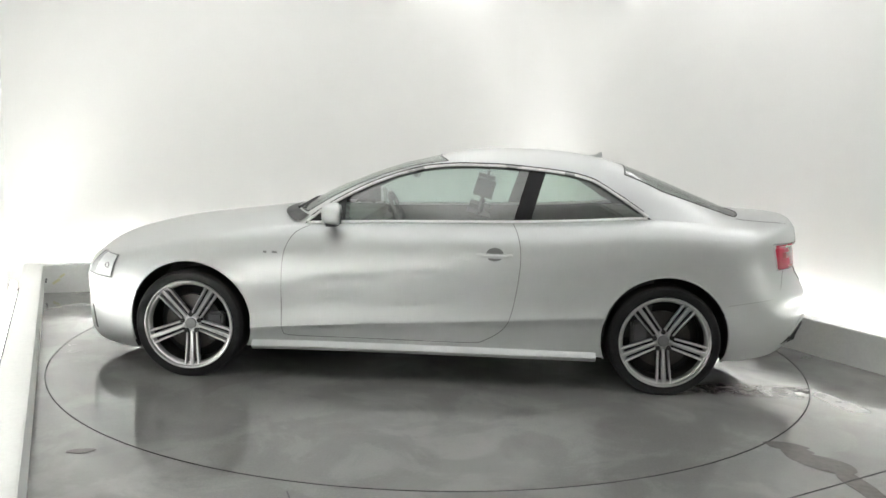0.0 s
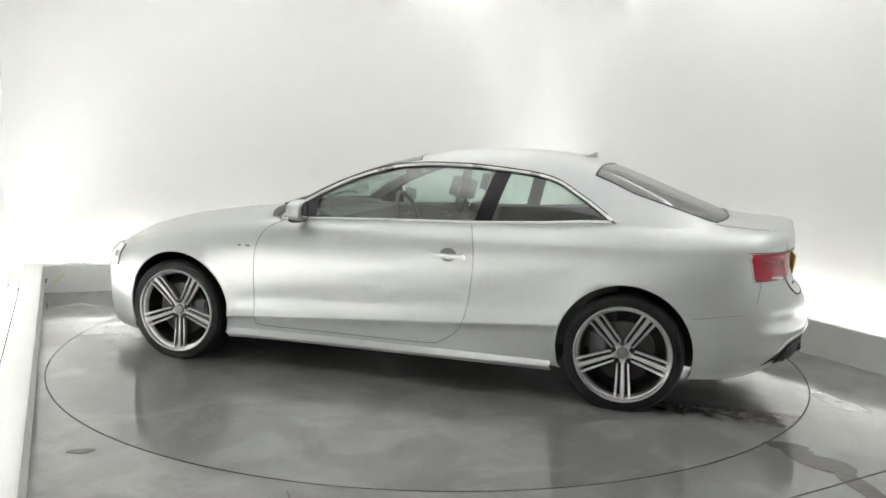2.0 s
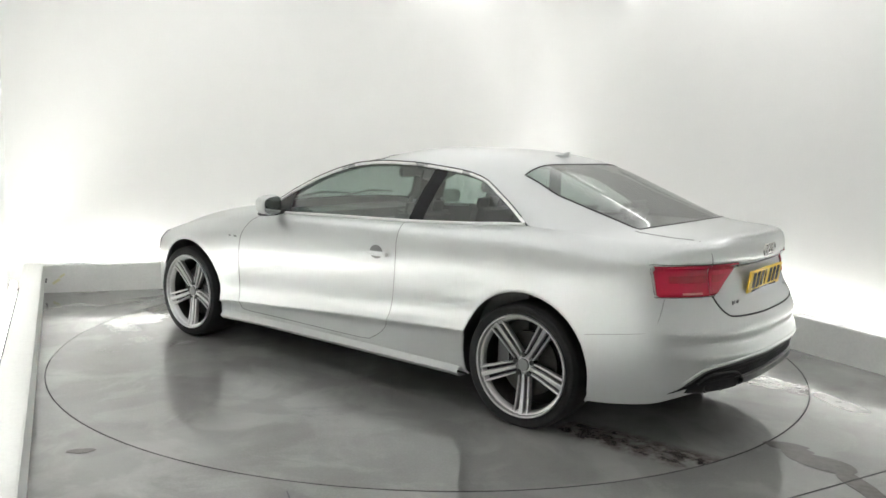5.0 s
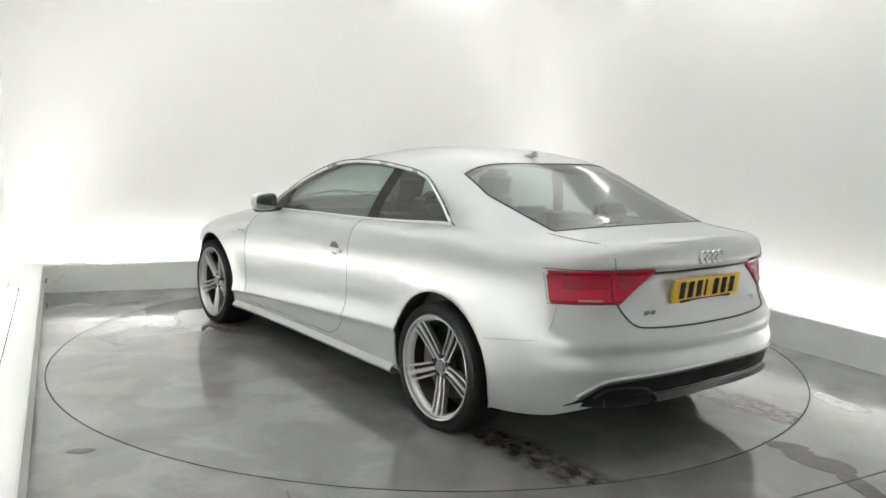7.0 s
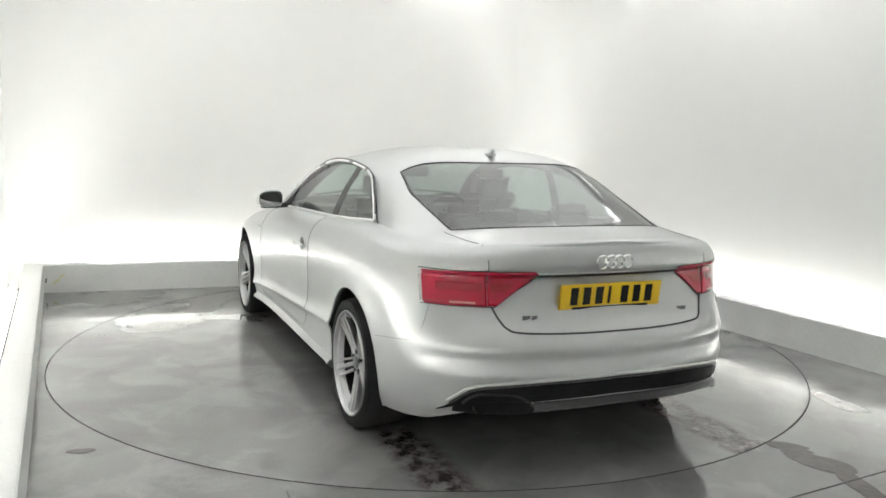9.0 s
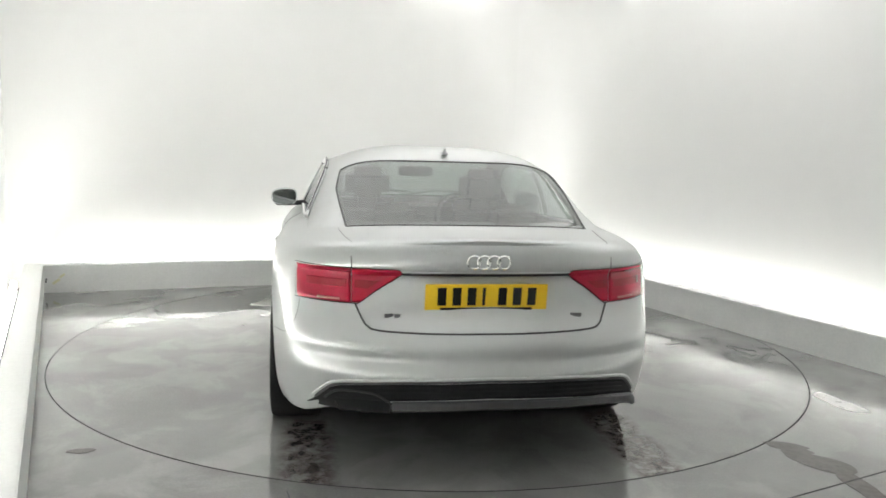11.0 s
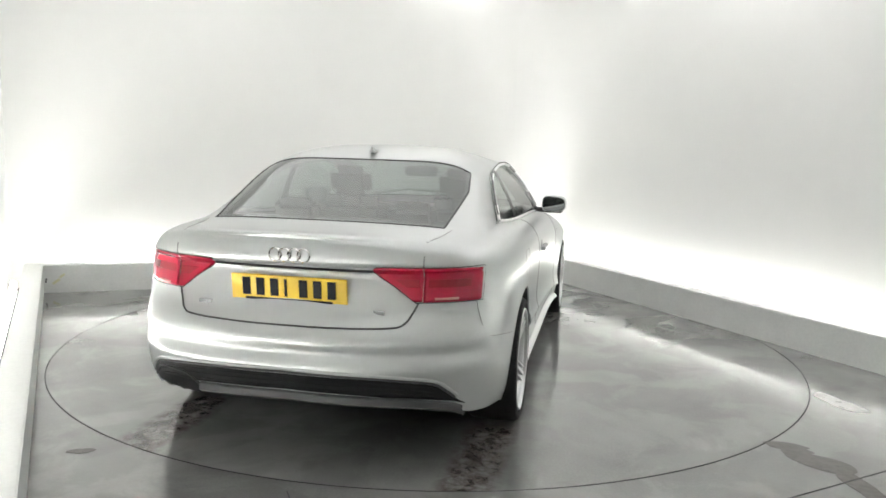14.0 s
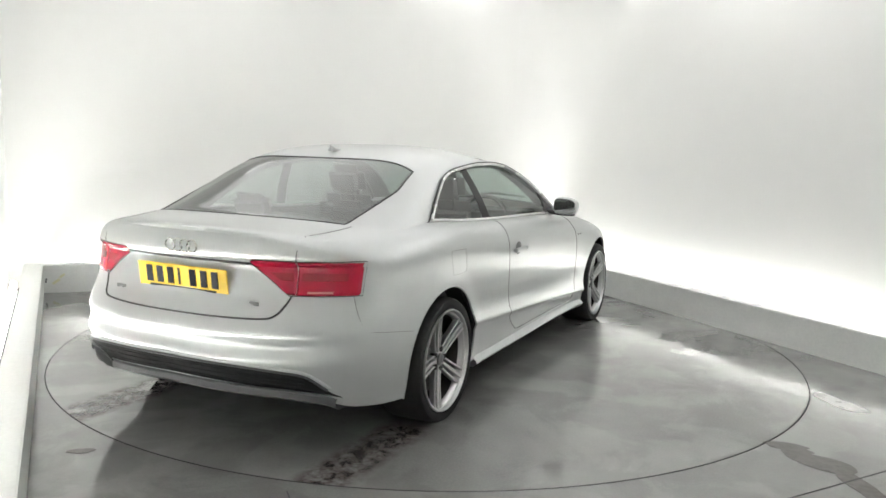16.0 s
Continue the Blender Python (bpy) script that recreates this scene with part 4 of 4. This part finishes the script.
def car_nose(car):
    for s in (1, -1):
        cover = []
        for i in range(11):
            z = 0.556 + 0.128 * i / 10
            row2 = []
            for k in range(15):
                x = 3.262 - 0.032 * i / 10 + (0.225 - 0.055 * i / 10) * k / 14
                y = side_y(min(x, curve(z, X_NOSE) - 0.01), z)
                row2.append((x, s * (y + 0.009), z))
            cover.append(row2)
        lamp = part("headlamp", grid(cover), M_LAMPSILVER, car, "pale glossy headlamp", AT)
        edge_pts = cover[0] + [r[-1] for r in cover[1:]] + list(reversed(cover[-1][:-1])) + [r[0] for r in reversed(cover[1:-1])]
        part("lamp_seal", tube(edge_pts, 0.004, closed=True, seg=6), M_CAP, lamp, "dark headlamp joint")
        for k, (xr, zr, rr) in enumerate(((3.30, 0.622, 0.015),)):
            ring = [(xr + rr * math.cos(a), s * (side_y(xr + rr * math.cos(a), zr + rr * math.sin(a)) + 0.0105), zr + rr * math.sin(a)) for a in [j * math.tau / 20 for j in range(20)]]
            part("lamp_reflector", tube(ring, 0.0025, closed=True, seg=6), M_CAP, lamp, "grey ring of the lamp reflector")
        intake = []
        for i in range(7):
            z = 0.215 + 0.14 * i / 6
            intake.append([(x, s * (side_y(x, z) + 0.003), z) for x in [3.405 + (0.035 * i / 6) + 0.012 * k for k in range(3)]])
        part("bumper_intake", grid(intake), M_BLACK, car, "black bumper corner intake", AT)
    # wiper cowl
    cowl = []
    for q in [q for q in QS if 2.06 < edge(q).x < 2.16]:
        cowl.append([(p.x, p.y, p.z + 0.006) for p in [crown(q, 0.05 + 0.95 * k / 12) for k in range(13)]])
    part("cowl", weld(both(cowl)), M_BLACK, car, "black plastic cowl below the windscreen", AT)
    for y0, y1 in ((0.55, -0.05), (0.02, -0.52)):
        part("wiper", tube([(2.20, y0, 0.985), (2.15, (y0 + y1) / 2, 1.03), (2.17, y1, 1.015)], 0.008, seg=6), M_BLACK, car, "black wiper arm", AT)


def car_wheels(car):
    tyre = lathe([(-0.115, 0.258), (-0.120, 0.268), (-0.126, 0.290), (-0.121, 0.307), (-0.105, 0.316), (-0.085, 0.3195), (0.085, 0.3195), (0.105, 0.316), (0.121, 0.307), (0.126, 0.290), (0.120, 0.268), (0.115, 0.258)], "y", 72)
    me_tyre = from_bm("tyre", tyre, M_RUBBER)
    rim = lathe([(0.117, 0.262), (0.1245, 0.2605), (0.126, 0.257), (0.1235, 0.2515), (0.115, 0.2490), (0.1065, 0.2470), (0.105, 0.241), (0.102, 0.2375), (0.075, 0.230)], "y", 72)
    # the barrel takes dark steel: shade inside the rim is in its colour
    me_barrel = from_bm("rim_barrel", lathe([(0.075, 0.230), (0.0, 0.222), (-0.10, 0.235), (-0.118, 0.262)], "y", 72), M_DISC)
    me_rim = from_bm("rim", rim, M_RIM)

    def spoke():
        bm = None
        # three ribs, the middle one set back
        for off, depth, wd in ((-0.034, -0.001, 0.011), (0.034, -0.001, 0.011), (0.0, 0.001, 0.020)):
            st = []
            for k in range(7):
                t = k / 6
                r = 0.046 + 0.202 * t
                spread = off * (0.80 + 0.32 * t)
                y = 0.080 + 0.032 * t ** 1.4 + depth
                w = wd * (0.85 + 0.40 * t)
                st.append([(spread - w / 2, y - 0.03, r), (spread - w / 2, y - 0.003, r), (spread - w / 2 + 0.003, y, r), (spread + w / 2 - 0.003, y, r), (spread + w / 2, y - 0.003, r), (spread + w / 2, y - 0.03, r)])
            bm = grid(st, bm)
        return bm
    me_spoke = from_bm("spoke", spoke(), M_RIM)
    # black sheet behind the ribs: the grooves' shade put into its colour
    me_groove_shade = from_bm("spoke_groove_shade", box(0.062, 0.008, 0.19, (0, 0.062, 0.150)), M_MESH)
    hub = lathe([(0.03, 0.062), (0.060, 0.060), (0.071, 0.052), (0.078, 0.036), (0.081, 0.0005)], "y", 40)
    me_hub = from_bm("hub", hub, M_RIM)
    # dark plugs: the shade of the bolt holes is in their colour
    me_bolt_hole = from_bm("bolt_hole", lathe([(0.05, 0.0145), (0.080, 0.0145), (0.079, 0.0005)], "y", 12), M_DARK)
    me_cap = from_bm("hub_cap", lathe([(0.078, 0.033), (0.086, 0.032), (0.088, 0.028), (0.0885, 0.0005)], "y", 32), M_CAP)
    me_disc = from_bm("brake_disc", lathe([(0.03, 0.06), (0.03, 0.165), (0.008, 0.165), (0.008, 0.06)], "y", 48), M_DISC)
    cal = box(0.09, 0.07, 0.17, (0.135, 0.02, 0.02), 0.012)
    me_cal = from_bm("caliper", cal, M_TRIMGREY)
    # flat black disc added for the shade seen between the spokes
    back = lathe([(-0.06, 0.0005), (-0.06, 0.232)], "y", 40)
    me_back = from_bm("wheel_back_shade", back, M_MESH)

    def put(name, me, parent, m=None, label=""):
        ob = new(name, me)
        ob.parent = parent
        if m is not None:
            ob.matrix_basis = m
        return tagged(ob, label)
    for ax, y, turn in ((0.0, 0.792, 183), (0.0, -0.792, 20), (FRONT, 0.838, 183), (FRONT, -0.838, 10)):
        w = new("wheel")
        w.parent = car
        tagged(w, "silver alloy wheel with five split spokes and low tyre")
        w.matrix_basis = Matrix.Translation((CX + ax, CY + y, AXLE_Z)) @ (Matrix.Rotation(math.pi, 4, "Z") if y < 0 else Matrix.Identity(4))
        put("tyre", me_tyre, w, None, "black low-profile tyre")
        r = put("rim", me_rim, w, None, "silver rim")
        put("hub", me_hub, w)
        put("hub_cap", me_cap, w, None, "grey hub cap")
        put("rim_barrel", me_barrel, w, None, "inner rim, its shade put into a dark colour")
        put("wheel_back_shade", me_back, w)
        put("brake_disc", me_disc, w, None, "dull steel brake disc")
        put("brake_caliper", me_cal, w, Matrix.Rotation(radians(180 if ax else 0), 4, "Y"))
        for k in range(5):
            m = Matrix.Rotation(radians(turn + 72 * k), 4, "Y")
            put("spoke", me_spoke, w, m)
            put("spoke_groove_shade", me_groove_shade, w, m)
            put("bolt_hole", me_bolt_hole, w, Matrix.Rotation(radians(turn + 36 + 72 * k), 4, "Y") @ Matrix.Translation((0, 0.0, 0.052)))


def seat(car, x, y, label):
    s = part("seat", box(0.50, 0.50, 0.16, (0.05, 0, 0.40), 0.05), M_SEAT, car, label, (CX + x, CY + y, 0))
    m = Matrix.Translation((-0.20, 0, 0.42)) @ Matrix.Rotation(radians(-15), 4, "Y")
    part("backrest", box(0.15, 0.48, 0.64, (0, 0, 0.32), 0.065, m=m), M_SEAT, s)
    part("headrest", box(0.12, 0.28, 0.22, (0.01, 0, 0.735), 0.055, m=m), M_SEAT, s)
    st = tube([(-0.01, 0.06, 0.58), (-0.01, 0.06, 0.66)], 0.008)
    st = tube([(-0.01, -0.06, 0.58), (-0.01, -0.06, 0.66)], 0.008, st)
    bmesh.ops.transform(st, matrix=m, verts=st.verts)
    part("headrest_post", st, M_CHROME, s)


def car_cabin(car):
    # door cards, floor and shelf
    rows = []
    for k in range(25):
        x = 0.05 + 2.0 * k / 24
        zt = curve(x, Z_TOP) - 0.012
        rows.append([(x, 0.74, 0.30), (x, 0.765, 0.60), (x, 0.765, zt - 0.05), (x, 0.755, zt)])
    for s in (1, -1):
        part("door_card", grid([[(p[0], s * p[1], p[2]) for p in row] for row in rows]), M_SEAT, car, "black cabin side trim", AT)
    part("cabin_floor", box(2.1, 1.48, 0.02, (1.0, 0, 0.30)), M_SEAT, car, "black carpet", AT)
    part("parcel_shelf", box(0.62, 1.36, 0.03, (-0.12, 0, 0.965), 0.01), M_SEAT, car, "black parcel shelf", AT)
    part("dashboard", box(0.50, 1.46, 0.26, (1.98, 0, 0.80), 0.07), M_SEAT, car, "black dashboard", AT)
    part("rear_bench", box(0.46, 1.16, 0.16, (0.50, 0, 0.42), 0.05), M_SEAT, car, "black rear bench", AT)
    m = Matrix.Translation((0.25, 0, 0.45)) @ Matrix.Rotation(radians(-24), 4, "Y")
    part("rear_backrest", box(0.14, 1.16, 0.58, (0, 0, 0.28), 0.05, m=m), M_SEAT, car, "black rear backrest", AT)
    for y in (0.32, -0.32):
        part("rear_headrest", box(0.10, 0.25, 0.14, (0.005, y, 0.63), 0.04, m=m), M_SEAT, car, "black rear headrest", AT)
    seat(car, 1.44, 0.37, "black leather front seat")
    seat(car, 1.44, -0.37, "black leather front seat")
    # steering wheel on the right
    ring = [(0, 0.185 * math.cos(a), 0.185 * math.sin(a)) for a in [k * math.tau / 36 for k in range(36)]]
    bm = tube(ring, 0.016, closed=True)
    bm = box(0.03, 0.30, 0.05, (0.01, 0, 0), 0.01, bm)
    thing_part("steering_wheel", bm, M_SEAT, car, "black steering wheel", pose(CX + 1.68, CY - 0.37, 0.86, 0, 22, 0))
    part("interior_mirror", box(0.03, 0.24, 0.07, (0, 0, 0), 0.012), M_BLACK, car, "black interior mirror", (CX + 1.52, CY, 1.20))
    for name, a, z in (("rear_pillar_trim", -0.30, 0.62), ("front_pillar_trim", 1.10, 2.06)):
        rows = []
        for q in [q for q in QS if a < edge(q).x < z]:
            g = curve(edge(q).x, U_GLASS)
            rows.append([(p.x, p.y - 0.022, p.z - 0.014) for p in [crown(q, g * k / 5) for k in range(6)]])
        for s in (1, -1):
            part(name, grid([[(p[0], s * p[1], p[2]) for p in row] for row in rows]), M_SEAT, car, "dark cabin pillar trim", AT)
    # headliner under the roof
    rows = []
    for q in [q for q in QS if 0.30 < edge(q).x < 1.14]:
        rows.append([(p.x, p.y, p.z - 0.022) for p in [crown(q, u / 10) for u in range(11)]])
    part("headliner", weld(both(rows)), mat("pale_headliner", (0.35, 0.35, 0.34), 0.9), car, "pale grey roof lining", AT)


def build_car():
    car = thing("coupe_car", "silver two-door coupe car parked on a turntable", "car")
    car_body(car)
    car_doors(car)
    car_tail(car)
    car_nose(car)
    car_wheels(car)
    car_cabin(car)
    return car


def build_turntable():
    bm = lathe([(0.0, 0.0005), (0.0, 0.6), (0.0, 1.2), (0.0, 1.8), (0.0, RADIUS - 0.003), (-0.003, RADIUS), (-0.05, RADIUS)], "z", 192)
    t = tagged(new("turntable", from_bm("turntable", bm, M_TABLE)), "round grey concrete-topped turntable flush with the floor", "turntable")
    # dark ring added to strengthen the line of the gap
    part("edge_gap_line", lathe([(-0.002, RADIUS - 0.0035), (0.001, RADIUS - 0.003), (0.001, RADIUS - 0.001), (-0.004, RADIUS + 0.001)], "z", 192), M_DARK, t, "dark ring thickening the gap line at the edge")
    return t


room()
lamps()
stains()
kerb_marks()
turntable = build_turntable()
coupe = build_car()


def motions():
    """Table and car turn together, clockwise from above, at an even pace."""
    rows = [(k * 0.25, 175.606 - 7.0165 * k * 0.25) for k in range(65)]
    # the car stands half a degree askew on the table, about its rear axle
    skew = 0.5
    c = Vector((CX, CY, 0))
    off = c - Matrix.Rotation(radians(skew), 3, "Z") @ c
    parked = []
    for t, a in rows:
        d = Matrix.Rotation(radians(a), 3, "Z") @ off
        parked.append((t, pose(d.x, d.y, 0, 0, 0, a + skew)))
    walk(coupe, parked)
    walk(turntable, [(t, pose(0, 0, 0, 0, 0, a)) for t, a in rows])


motions()
